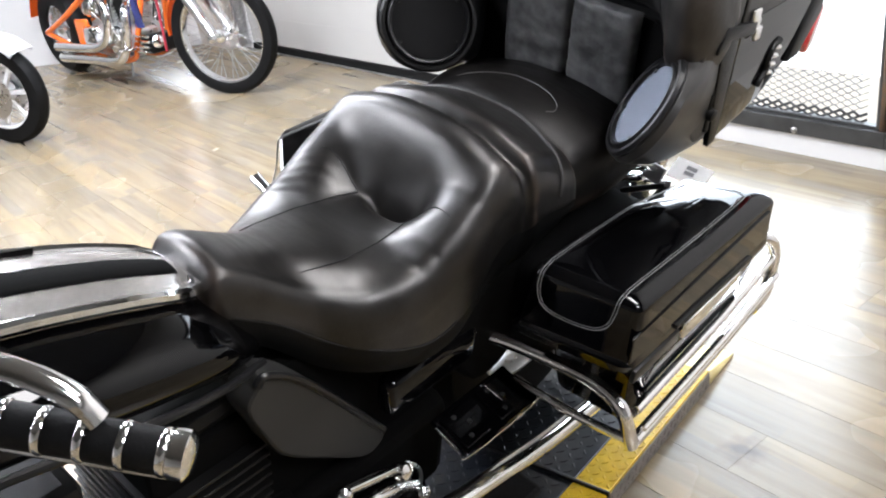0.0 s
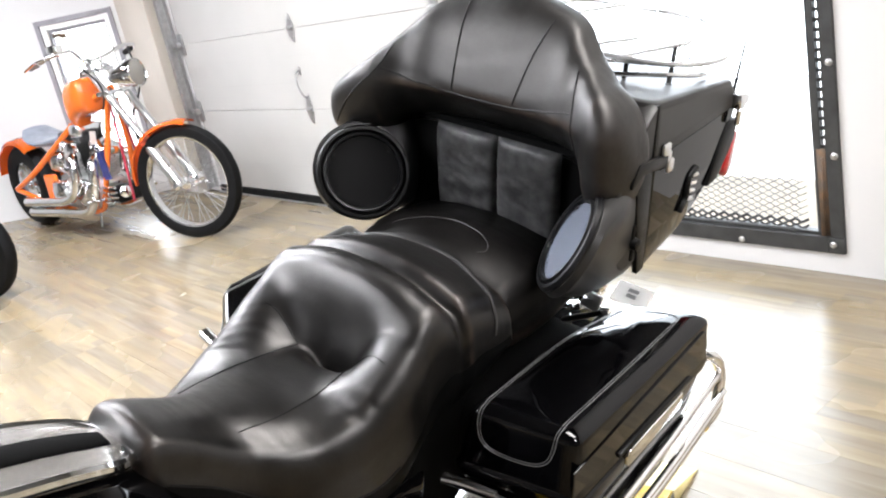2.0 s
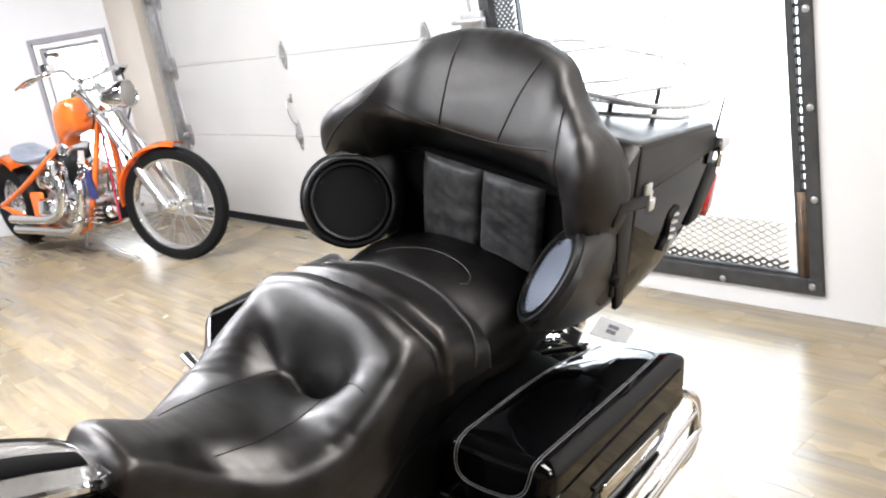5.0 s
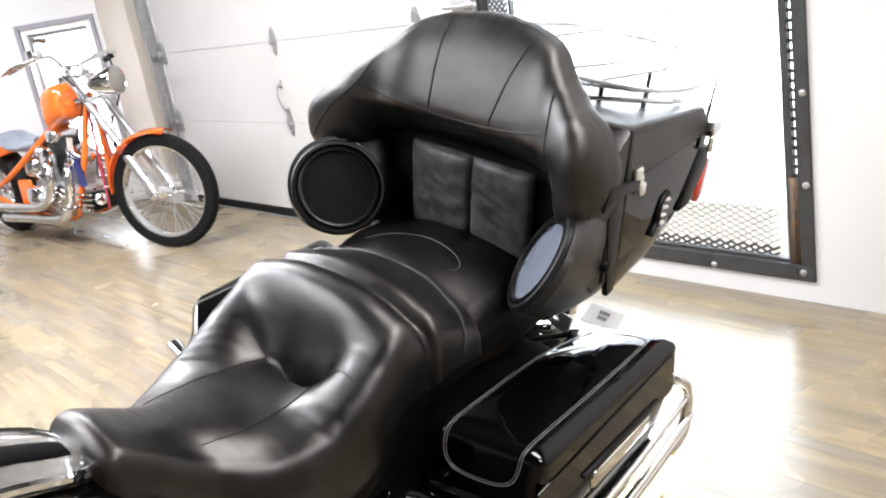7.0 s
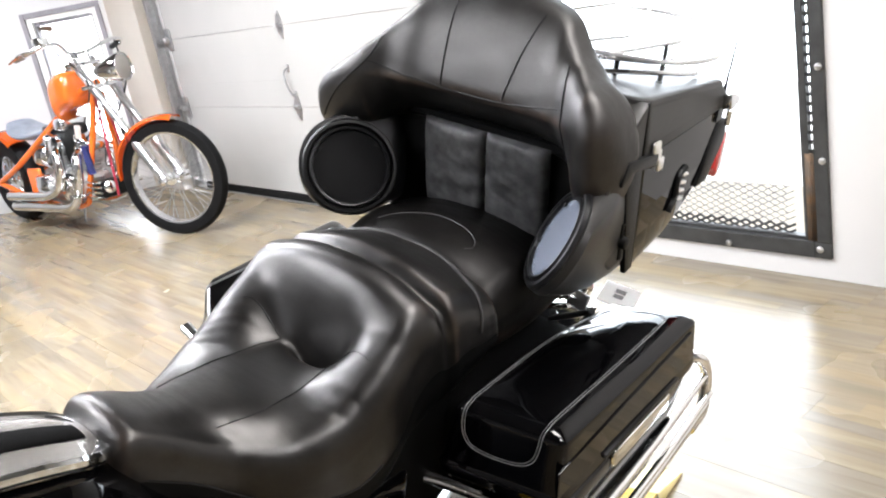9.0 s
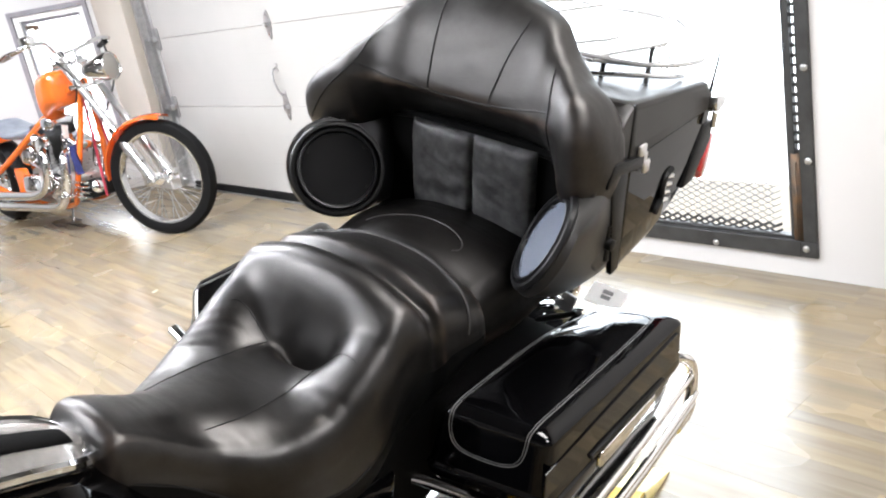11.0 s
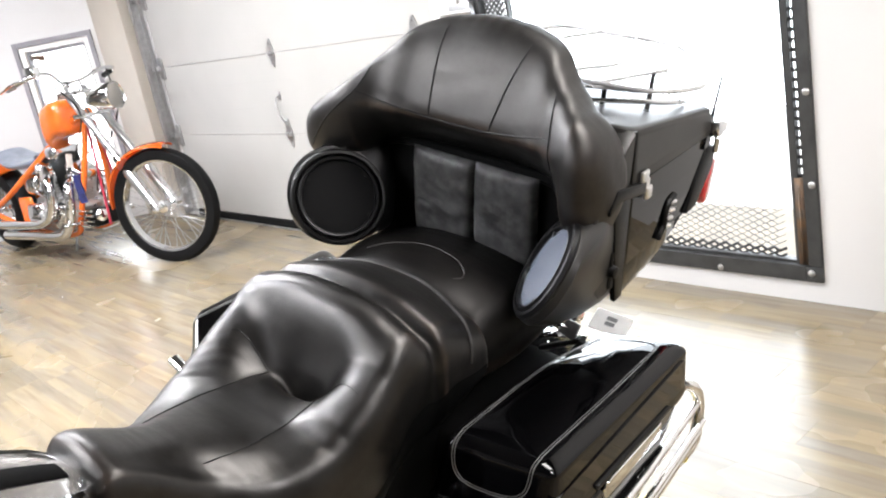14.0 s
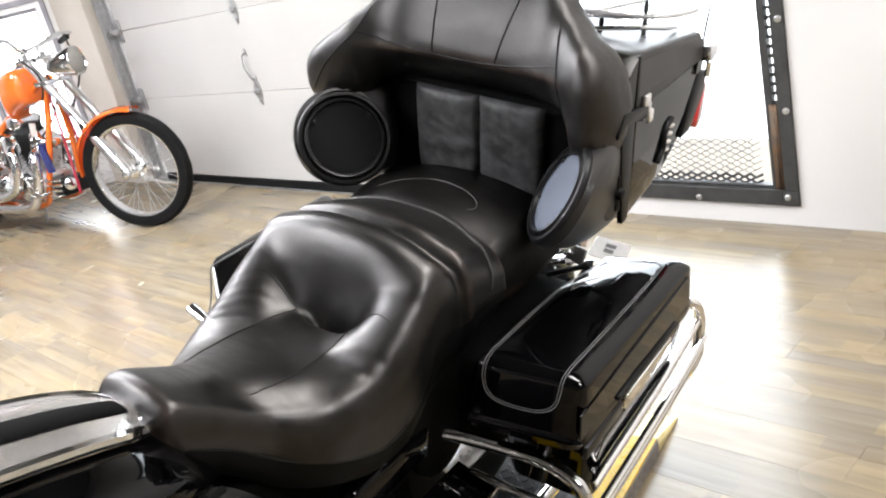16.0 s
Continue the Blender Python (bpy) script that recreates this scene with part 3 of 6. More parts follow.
def gate():
    g0, g1, z0, z1 = GATE
    w = 0.062
    door = thing("steel_gate", "dark steel security gate frame with expanded metal mesh", "gate", ROOM @ pose(0, BACK, 0), kind="structure")
    for nm, r in (("upright", (g1 - 0.05, g1, z0 + w, z1)), ("corner", (g1 - w, g1, z0, z0 + w - 0.001)), ("upright", (g0, g0 + w, z0, z1)), ("bottom_rail", (g0 + w, g1 - w, z0, z0 + w)),
                  ("top_rail", (g0 + w, g1 - w, z1 - w, z1))):
        part(nm, boxes((r[0], r[1], -0.014, 0.03, r[2], r[3]), bevel=0.003), DARKSTEEL, door)
    # inner angle bars that hold the mesh, with slots between them
    part("inner_bar", boxes((g1 - 0.088, g1 - 0.052, -0.004, 0.04, z0 + w, 0.47), (g1 - 0.072, g1 - 0.068, -0.010, -0.004, z0 + w, 0.44)), RUST, door, "worn rusty inner angle bar")
    part("inner_bar", boxes((g1 - 0.102, g1 - 0.074, 0.0, 0.03, z0 + w, z1 - w), bevel=0.002), DARKSTEEL, door)
    part("slotted_strip", boxes(*[(g1 - 0.075, g1 - 0.049, 0.008, 0.014, 0.47 + 0.034 * i, 0.47 + 0.034 * i + 0.013) for i in range(50)]), DARKSTEEL, door)
    part("inner_bar", boxes((g0 + w, g1 - 0.103, 0.004, 0.04, z0 + w, z0 + w + 0.012), bevel=0.002), DARKSTEEL, door)

    def bolt(u, z):
        part("bolt", lathe(bmesh.new(), [(0.013, 0), (0.013, 0.004), (0.011, 0.007), (0.006, 0.009)], 12, facing(u, -0.014, z, (0, -1, 0))), GALV, door, "round steel bolt head")

    for z in (0.45, 0.778, 1.11, 1.44, 1.77):
        bolt(g1 - 0.018, z)
    for u in (-0.374, -0.80, -1.1):
        bolt(u, z0 + 0.017)
    bolt(g1 - 0.04, z0 + 0.035)

    def lattice(name, u0, u1, a, b, step, rise, r, material):
        bm = bmesh.new()
        rows = int((b - a) / rise)
        cols = int((u1 - u0) / step)
        for i in range(rows):
            for j in range(cols):
                x, z = u0 + j * step + (step / 2 if i % 2 else 0), a + i * rise
                for s in (-1, 1):
                    p, q = Vector((x, 0.022, z)), Vector((x + s * step / 2, 0.028, z + rise))
                    n = Vector((-(q - p).z, 0, (q - p).x)).normalized() * r
                    vs = [bm.verts.new(c) for c in (p - n, q - n, q + n, p + n)]
                    ws = [bm.verts.new(c + Vector((0, 0.003, 0))) for c in (p - n, q - n, q + n, p + n)]
                    bm.faces.new(vs)
                    bm.faces.new(ws[::-1])
                    for k in range(4):
                        bm.faces.new((vs[k], vs[(k + 1) % 4], ws[(k + 1) % 4], ws[k]))
        return tagged(part(name, bm, material, door), kind="stuff")

    lattice("mesh_panel", g0 + w, g1 - 0.104, 0.17, 0.385, 0.050, 0.0125, 0.0012, DARKSTEEL)
    lattice("mesh_strip", g0 + w, g1 - 0.104, z0 + w, z0 + w + 0.045, 0.05, 0.011, 0.0042, DARKSTEEL)
    lattice("mesh_band", -0.59, -0.46, 0.74, 1.5, 0.026, 0.014, 0.0018, DARKSTEEL)
    lattice("mesh_corner", g0 + w, g0 + w + 0.15, 1.0, 1.9, 0.03, 0.014, 0.0055, DARKSTEEL)
    part("stile", boxes((g0 + w + 0.15, g0 + w + 0.165, 0.0, 0.03, 1.0, z1 - w), bevel=0.002), DARKSTEEL, door)
    bm = bmesh.new()
    box(bm, g0 - 0.10, g0 + 0.04, -0.05, -0.016, 1.17, 1.25, 0.004)
    tube(bm, [(g0 - 0.14, -0.06, 1.21), (g0 + 0.07, -0.06, 1.21)], 0.012, 10)
    part("latch", bm, GALV, door, "galvanised slide latch")
    return door


gate()

# pale strip added for the daylight reflected along the door's foot
structure("trim_sill", boxes((-4.91, -1.80, BACK - 0.034, BACK - 0.012, 0.0005, 0.006), bevel=0.002), GALV, "pale strip standing in for the daylight gleam under the garage door", "trim", ROOM)

# outdoors: bright paving and sky glare behind the openings
structure("ground", boxes((-12, 12, BACK + 0.25, 20, -0.06, -0.01)), mat("concrete", (0.75, 0.74, 0.72), 0.85, bump=0.3, bump_scale=40, var=0.15, var_scale=3),
          "sunlit pale concrete yard outside the gate", "ground", ROOM)
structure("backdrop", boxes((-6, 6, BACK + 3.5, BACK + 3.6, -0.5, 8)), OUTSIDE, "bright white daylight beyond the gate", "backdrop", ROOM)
structure("backdrop_2", boxes((-3, 4, -2.5, -2.4, -0.5, 5)), SHADED, "bright white daylight beyond the window", "backdrop", SLANT)


# ceiling lights: long fluorescent fittings
def ceiling_light():
    light = thing("ceiling_light", "white fluorescent ceiling fitting with prismatic cover", "ceiling light", group="ceiling lights")
    part("housing", boxes((-0.62, 0.62, -0.315, 0.315, -0.05, 0.0), bevel=0.006), TRIM, light)
    part("diffuser", boxes((-0.6, 0.6, -0.295, 0.295, -0.075, -0.051), bevel=0.008), mat("lit_diffuser", (1.0, 0.97, 0.93), 0.4, emit=9.0), light, "glowing diffuser")
    return light


first = ceiling_light()
LIGHTS = [(-1.9, 0.35, 95, 1.0, 1.02), (1.35, 0.95, 115, 0.94, 0.90), (-2.0, -0.95, 170, 1.0, 1.06), (-0.9, -2.0, 140, 0.98, 1.0), (-1.3, -3.5, 140, 1.0, 1.06), (3.3, 0.2, 165, 0.96, 0.95),
          (-3.0, 0.42, 165, 0.99, 1.02), (-5.2, -0.5, 180, 1.0, 1.06)]
first.matrix_world = ROOM @ pose(LIGHTS[0][0], LIGHTS[0][1], HIGH)
for u, v, *_ in LIGHTS[1:]:
    copy_thing(first, ROOM @ pose(u, v, HIGH))
for u, v, power, g, b in LIGHTS:
    lamp("ceiling_lamp", "AREA", ROOM @ pose(u, v, HIGH - 0.09), power, 1.2, 0.58, (1.0, g, b))

# ---- the touring motorcycle ----
bike = thing("touring_motorcycle", "black touring motorcycle leaning on its stand on a lift platform", "motorcycle", LEAN)

# saddle: y, half width, height in the middle, height of the rim, the rim's distance from the middle, lower edge
RIDER = [(-0.494, 0.064, 0.858, 0.855, 0.042, 0.8), (-0.487, 0.076, 0.884, 0.879, 0.048, 0.79), (-0.465, 0.084, 0.9, 0.89, 0.053, 0.77), (-0.42, 0.094, 0.88, 0.866, 0.06, 0.742),
         (-0.35, 0.1212, 0.845, 0.8147, 0.0807, 0.676), (-0.31, 0.1512, 0.832, 0.7988, 0.1067, 0.656), (-0.27, 0.1752, 0.82, 0.7928, 0.1288, 0.644), (-0.22, 0.1943, 0.808, 0.8027, 0.1447, 0.634),
         (-0.18, 0.2, 0.801, 0.817, 0.15, 0.631), (-0.14, 0.203, 0.799, 0.841, 0.154, 0.635), (-0.115, 0.204, 0.799, 0.857, 0.156, 0.645), (-0.1, 0.203, 0.806, 0.866, 0.157, 0.654),
         (-0.088, 0.202, 0.83, 0.874, 0.157, 0.664), (-0.073, 0.2, 0.876, 0.884, 0.156, 0.676), (-0.058, 0.198, 0.912, 0.899, 0.155, 0.686), (-0.042, 0.197, 0.936, 0.91, 0.154, 0.694),
         (-0.025, 0.197, 0.944, 0.916, 0.153, 0.7), (-0.008, 0.197, 0.945, 0.916, 0.152, 0.708), (0.01, 0.196, 0.937, 0.907, 0.151, 0.712), (0.028, 0.195, 0.916, 0.883, 0.148, 0.716),
         (0.042, 0.203, 0.93, 0.905, 0.15, 0.719), (0.056, 0.203, 0.934, 0.907, 0.149, 0.722), (0.08, 0.203, 0.93, 0.902, 0.149, 0.728), (0.11, 0.203, 0.919, 0.89, 0.149, 0.735),
         (0.14, 0.202, 0.908, 0.879, 0.148, 0.745), (0.165, 0.199, 0.898, 0.868, 0.146, 0.75), (0.18, 0.188, 0.85, 0.83, 0.138, 0.76)]
PILLION = [(0.13, 0.180, 0.86, 0.84, 0.13, 0.76), (0.15, 0.192, 0.890, 0.854, 0.140, 0.75), (0.18, 0.200, 0.905, 0.868, 0.147, 0.745), (0.26, 0.208, 0.908, 0.880, 0.154, 0.745),
           (0.34, 0.206, 0.897, 0.872, 0.152, 0.75), (0.40, 0.200, 0.886, 0.862, 0.148, 0.755), (0.425, 0.185, 0.87, 0.85, 0.138, 0.76)]


def saddle_fall(t):
    """How far a rounded rim has dropped, as a share of its drop, from its crest (0) to the upright side (1)."""
    return 1 - math.sqrt(max(0.0, 1 - t * t))


def saddle_top(rows, x, y):
    w, zc, zr, xr, zb = table(rows, y)
    k = abs(x) / xr
    dip = zr - zc
    # flat between the seams, then a stuffed cushion that swells to the rim
    u = min(1.0, max(0.0, (k - 0.36) / 0.54))
    z = zc + dip * (0.10 * min(1.0, k) ** 2 + 0.90 * math.sin(u * math.pi / 2) ** 1.3 if dip > 0.012 else min(1.0, k) ** 2.4)
    if k > 1:
        z -= min(0.075, (zr - zb) * 0.55) * saddle_fall(min(1.0, (abs(x) - xr) / (w - xr)))
    if rows is RIDER:
        # the pocket where the seat runs in under the bolster
        z -= 0.072 * math.exp(-((x - 0.026) / 0.052) ** 4 - ((y + 0.100 - 0.10 * abs(x)) / 0.014) ** 2)
    return z


def folds(x, y):
    """Folds that fan out from the pocket over both flanks."""
    m = math.exp(-((abs(x) - 0.135) / 0.045) ** 4)
    q = y + (0.10 if x > 0 else 0.50) * (abs(x) - 0.128) - (0.005 * math.sin(45 * x) if x < 0 else 0.0)
    rows = ((-0.188, 0.0022, 0.010), (-0.160, 0.0012, 0.008)) if x > 0 else ((-0.118, 0.0008, 0.005), (-0.137, 0.0012, 0.006), (-0.158, 0.0012, 0.005), (-0.180, 0.0010, 0.006), (-0.204, 0.0008, 0.005))
    return sum(depth * m * math.exp(-((q - y0) / width) ** 2) for y0, depth, width in rows)


def saddle_grid(rows, steps, n=96, rounds=4):
    """Heights over the saddle, eased so that rims and bolsters are as round as stuffed hide."""
    y0, y1 = rows[0][0], rows[-1][0]
    ys = [y0 + (y1 - y0) * i / steps for i in range(steps + 1)]
    ks = []
    for i in range(n + 1):
        a = -1 + 2 * i / n
        ks.append(math.sin(a * math.pi / 2) if abs(a) > 0.6 else math.sin(0.3 * math.pi) * a / 0.6)
    zs = np.array([[saddle_top(rows, table(rows, y)[0] * k, y) for k in ks] for y in ys])
    for _ in range(rounds):
        e = np.pad(zs, 2, mode="edge")
        along = (e[:-4, 2:-2] + 4 * e[1:-3, 2:-2] + 6 * e[2:-2, 2:-2] + 4 * e[3:-1, 2:-2] + e[4:, 2:-2]) / 16
        e = np.pad(along, 2, mode="reflect", reflect_type="odd")
        zs = (e[2:-2, :-4] + 4 * e[2:-2, 1:-3] + 6 * e[2:-2, 2:-2] + 4 * e[2:-2, 3:-1] + e[2:-2, 4:]) / 16
    if rows is RIDER:
        zs = zs - np.array([[folds(table(rows, y)[0] * k, y) for k in ks] for y in ys])
    return ys, ks, zs


GRIDS = {"rider": saddle_grid(RIDER, 190), "pillion": saddle_grid(PILLION, 60, rounds=3)}


def saddle_height(rows, x, y):
    ys, ks, zs = GRIDS["rider" if rows is RIDER else "pillion"]
    f = min(max((y - ys[0]) / (ys[-1] - ys[0]), 0.0), 1.0) * (len(ys) - 1)
    j = min(int(f), len(ys) - 2)
    k = x / table(rows, y)[0]
    a, b = np.interp(k, ks, zs[j]), np.interp(k, ks, zs[j + 1])
    return float(a + (b - a) * (f - j))


def saddle(name, rows, label):
    bm = bmesh.new()
    ys, ks, zs = GRIDS["rider" if rows is RIDER else "pillion"]
    rings = []
    for y, line in zip(ys, zs):
        w, zc, zr, xr, zb = table(rows, y)
        ring = [(w * k, y, float(z)) for k, z in zip(ks, line)]
        low = ring[0][2]
        side = [(w * (1 + 0.018 * math.sin(math.pi * t) - 0.07 * t ** 3), low + (zb - low) * t) for t in (0.08, 0.18, 0.3, 0.45, 0.6, 0.75, 0.88, 1.0)]
        rings.append([(-x, y, z) for x, z in side[::-1]] + ring + [(x, y, z) for x, z in side])
    skin(bm, rings)
    return part(name, bm, LEATHER if rows is RIDER else DULL, bike, label)


rider = saddle("rider_seat", RIDER, "black leather rider seat, bucket shaped")
pillion = saddle("passenger_seat", PILLION, "black leather passenger seat with stitched top")


def on_saddle(rows, pts, lift=0.0005, per=8):
    return [(p.x, p.y, saddle_height(rows, p.x, p.y) + lift) for p in smooth_path([(x, y, 0) for x, y in pts], per)]


def seam(rows, pts, r, parent, material, label=""):
    return part("seam", tube(bmesh.new(), on_saddle(rows, pts), r, 6), material, parent, label)


for s in (-1, 1):
    seam(RIDER, [(s * 0.062 + 0.01, -0.112), (s * 0.070 + 0.006, -0.15), (s * 0.078, -0.22), (s * 0.078, -0.28), (s * 0.070, -0.34)], 0.0011, rider, VINYL)
    seam(RIDER, [(s * 0.062 + 0.01, -0.110), (s * 0.09, -0.106), (s * 0.12, -0.108), (s * (0.155 if s > 0 else 0.135), -0.116)], 0.0012, rider, VINYL)
    # lower skirt seam, and below it a panel whose dull hide holds the flank's shade
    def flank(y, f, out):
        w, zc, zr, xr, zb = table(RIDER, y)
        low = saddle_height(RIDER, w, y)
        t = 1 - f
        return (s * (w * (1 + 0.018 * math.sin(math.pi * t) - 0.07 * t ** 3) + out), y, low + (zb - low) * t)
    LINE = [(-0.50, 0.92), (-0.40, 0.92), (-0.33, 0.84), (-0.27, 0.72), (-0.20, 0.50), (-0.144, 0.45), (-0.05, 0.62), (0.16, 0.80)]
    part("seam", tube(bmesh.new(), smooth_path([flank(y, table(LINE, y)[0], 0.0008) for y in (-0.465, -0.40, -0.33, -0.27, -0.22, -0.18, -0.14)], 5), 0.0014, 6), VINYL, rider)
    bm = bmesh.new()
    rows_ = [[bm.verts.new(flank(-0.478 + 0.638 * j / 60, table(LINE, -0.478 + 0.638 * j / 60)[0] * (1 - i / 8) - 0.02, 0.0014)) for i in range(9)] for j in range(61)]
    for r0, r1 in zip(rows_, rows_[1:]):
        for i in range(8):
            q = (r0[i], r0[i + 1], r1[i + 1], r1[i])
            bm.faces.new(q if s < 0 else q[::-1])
    part("skirt_panel", bm, SHADED_HIDE, rider, "lower seat flank, darkened for its shade")
part("lip", tube(bmesh.new(), smooth_path([(-0.076, -0.478, 0.822), (-0.04, -0.494, 0.830), (0.0, -0.498, 0.832), (0.04, -0.494, 0.830), (0.076, -0.478, 0.822)], 6), 0.0085, 10), VINYL, rider, "rolled lip round the seat nose")
PIPE = [(-0.186, 0.119), (-0.131, 0.143), (-0.057, 0.157), (0.02, 0.160), (0.107, 0.149), (0.165, 0.132), (0.196, 0.118), (0.203, 0.112)]
pts = [(p.x, p.y, max(saddle_height(RIDER, p.x, p.y), saddle_height(PILLION, p.x, p.y)) + 0.001) for p in smooth_path([(x, y, 0) for x, y in PIPE], 8)]
part("piping", tube(bmesh.new(), pts, 0.0036, 8), PIPING, pillion, "dark piping between the two seats")
seam(PILLION, [(-0.125, 0.215), (-0.077, 0.245), (-0.017, 0.268), (0.045, 0.262), (0.085, 0.243), (0.098, 0.222), (0.09, 0.207)], 0.0011, pillion, PIPING, "grey decorative stitching")


# ---- luggage case with backrest ----
# backrest: x, upper edge, lower edge, front, back
BACKREST = [(-0.385, 1.055, 1.005, 0.318, 0.39), (-0.376, 1.085, 0.992, 0.294, 0.40), (-0.35, 1.113, 0.985, 0.277, 0.41), (-0.31, 1.142, 0.990, 0.271, 0.415), (-0.27, 1.172, 1.005, 0.279, 0.42),
            (-0.235, 1.202, 1.025, 0.293, 0.425), (-0.20, 1.240, 1.040, 0.308, 0.43), (-0.16, 1.279, 1.045, 0.312, 0.435), (-0.125, 1.296, 1.046, 0.318, 0.44), (-0.08, 1.306, 1.047, 0.321, 0.44),
            (0.0, 1.316, 1.048, 0.322, 0.44), (0.08, 1.309, 1.047, 0.321, 0.44), (0.125, 1.297, 1.046, 0.318, 0.44), (0.158, 1.281, 1.045, 0.312, 0.435), (0.18, 1.258, 1.042, 0.310, 0.43),
            (0.20, 1.237, 1.026, 0.300, 0.43), (0.218, 1.226, 1.000, 0.288, 0.43), (0.238, 1.213, 0.986, 0.277, 0.425), (0.262, 1.201, 0.980, 0.267, 0.42), (0.284, 1.184, 0.984, 0.268, 0.415),
            (0.302, 1.158, 0.998, 0.285, 0.405), (0.311, 1.128, 1.02, 0.309, 0.395), (0.315, 1.095, 1.055, 0.335, 0.385)]


def back_shape(x, z):
    """The upper panel leans back over a roll that tucks in below; a shallow fold parts them."""
    k = max(0.0, 1 - (abs(x) / 0.25) ** 5)
    y = 0.066 * k * max(0.0, (z - 1.13) / 0.2)
    y += 0.074 * max(0.0, (1.140 - z) / 0.092) ** 1.1 * max(0.16, k)
    return y + 0.0024 * math.exp(-((z - 1.136 - 0.6 * x * x) / 0.007) ** 2) * max(0.0, 1 - (abs(x) / 0.23) ** 4)


def backrest():
    bm = bmesh.new()
    rings = []
    x0, x1 = BACKREST[0][0], BACKREST[-1][0]
    xs = [x0 + (x1 - x0) * i / 160 for i in range(161)]
    for x in xs:
        zt, zl, yf, yb = table(BACKREST, x)
        zm, ym, hz, hy = (zt + zl) / 2, (yf + yb) / 2, (zt - zl) / 2, (yb - yf) / 2
        ring = []
        for k in range(120):
            a = 2 * math.pi * k / 120
            c, s = math.cos(a), math.sin(a)
            z = zm + hz * math.copysign(abs(s) ** (2 / 2.6), s)
            y = ym + hy * math.copysign(abs(c) ** (2 / (2.8 if s < 0 or c > 0 else 3.3)), c)
            # puckers along the stuffed upper edge
            z += 0.0013 * math.sin(150 * x + 4 * math.sin(23 * x)) * max(0.0, s - 0.5) * max(0.0, 1 - (x / 0.24) ** 4)
            if c < 0 or s > 0:
                y += back_shape(x, z) * (1.0 if c < 0 else 1 - 0.5 * c)
            ring.append((x, y, z))
        rings.append(ring)
    skin(bm, rings)
    return bm


def shell(rows, corner, n=6):
    """A box-like shell from rows (z, half width in front, half width behind, y front, y back), with rounded upright corners."""
    bm = bmesh.new()
    rings = []
    for z, wf, wb, y0, y1, dz in rows:
        ring = []
        for cx, cy, a0 in ((wf, y0, -90), (wb, y1, 0), (-wb, y1, 90), (-wf, y0, 180)):
            sx = cx - math.copysign(corner, cx)
            sy = cy + (corner if cy == y0 else -corner)
            for i in range(n + 1):
                a = radians(a0 + 90 * i / n)
                ring.append((sx + corner * math.cos(a), sy + corner * math.sin(a), z + dz * (sy + corner * math.sin(a) - y0) / (y1 - y0)))
        rings.append(ring)
    skin(bm, rings)
    return bm


case = part("case_body", shell([(0.832, 0.285, 0.27, 0.45, 0.62, 0.0), (0.836, 0.297, 0.284, 0.438, 0.645, 0.003), (0.85, 0.301, 0.289, 0.432, 0.68, 0.012),
                                (0.90, 0.304, 0.293, 0.425, 0.765, 0.016), (0.95, 0.306, 0.296, 0.42, 0.815, 0.014), (1.0, 0.306, 0.297, 0.415, 0.832, 0.01),
                                (1.062, 0.306, 0.298, 0.413, 0.836, 0.005)], 0.03),
            GLOSS, bike, "gloss black rear luggage case")
lid = part("case_lid", shell([(1.066, 0.308, 0.300, 0.411, 0.838, 0.004), (1.082, 0.308, 0.300, 0.411, 0.838, 0.002), (1.086, 0.3079, 0.2999, 0.411, 0.8365, -0.001), (1.158, 0.3036, 0.2961, 0.413, 0.807, -0.046),
                              (1.163, 0.3034, 0.2959, 0.4135, 0.806, -0.046), (1.169, 0.3012, 0.294, 0.416, 0.802, -0.046), (1.1715, 0.296, 0.289, 0.422, 0.796, -0.046),
                              (1.172, 0.290, 0.283, 0.428, 0.79, -0.0455), (1.167, 0.20, 0.19, 0.50, 0.72, -0.0275)], 0.028),
           CHEEK, bike, "satin black luggage case lid")
part("backrest", backrest(), BACKHIDE, bike, "wrap-around black leather backrest")
br = bike.children[-1]


def on_backrest(x, z):
    zt, zl, yf, yb = table(BACKREST, x)
    zm, ym, hz, hy = (zt + zl) / 2, (yf + yb) / 2, (zt - zl) / 2, (yb - yf) / 2
    s = min(1, max(-1, (z - zm) / hz))
    c = ((1 - abs(s) ** 2.6) ** 0.5) ** (2 / (2.8 if s < 0 else 3.3))
    y = ym - hy * c
    y += back_shape(x, z)
    return (x, y - 0.0004, z)


def back_seam(pts):
    part("seam", tube(bmesh.new(), [on_backrest(p.x, p.z) for p in smooth_path([(x, 0, z) for x, z in pts], 8)], 0.0017, 6), VINYL, br)


back_seam([(-0.235, 1.160), (-0.16, 1.144), (-0.07, 1.135), (0.0, 1.133), (0.07, 1.136), (0.14, 1.146), (0.205, 1.160)])
back_seam([(-0.071, 1.140), (-0.075, 1.2), (-0.081, 1.295)])
back_seam([(0.067, 1.140), (0.086, 1.22), (0.108, 1.288)])
back_seam([(-0.215, 1.205), (-0.235, 1.160), (-0.29, 1.10), (-0.345, 1.025)])
back_seam([(0.19, 1.225), (0.205, 1.160), (0.215, 1.10), (0.214, 1.05)])

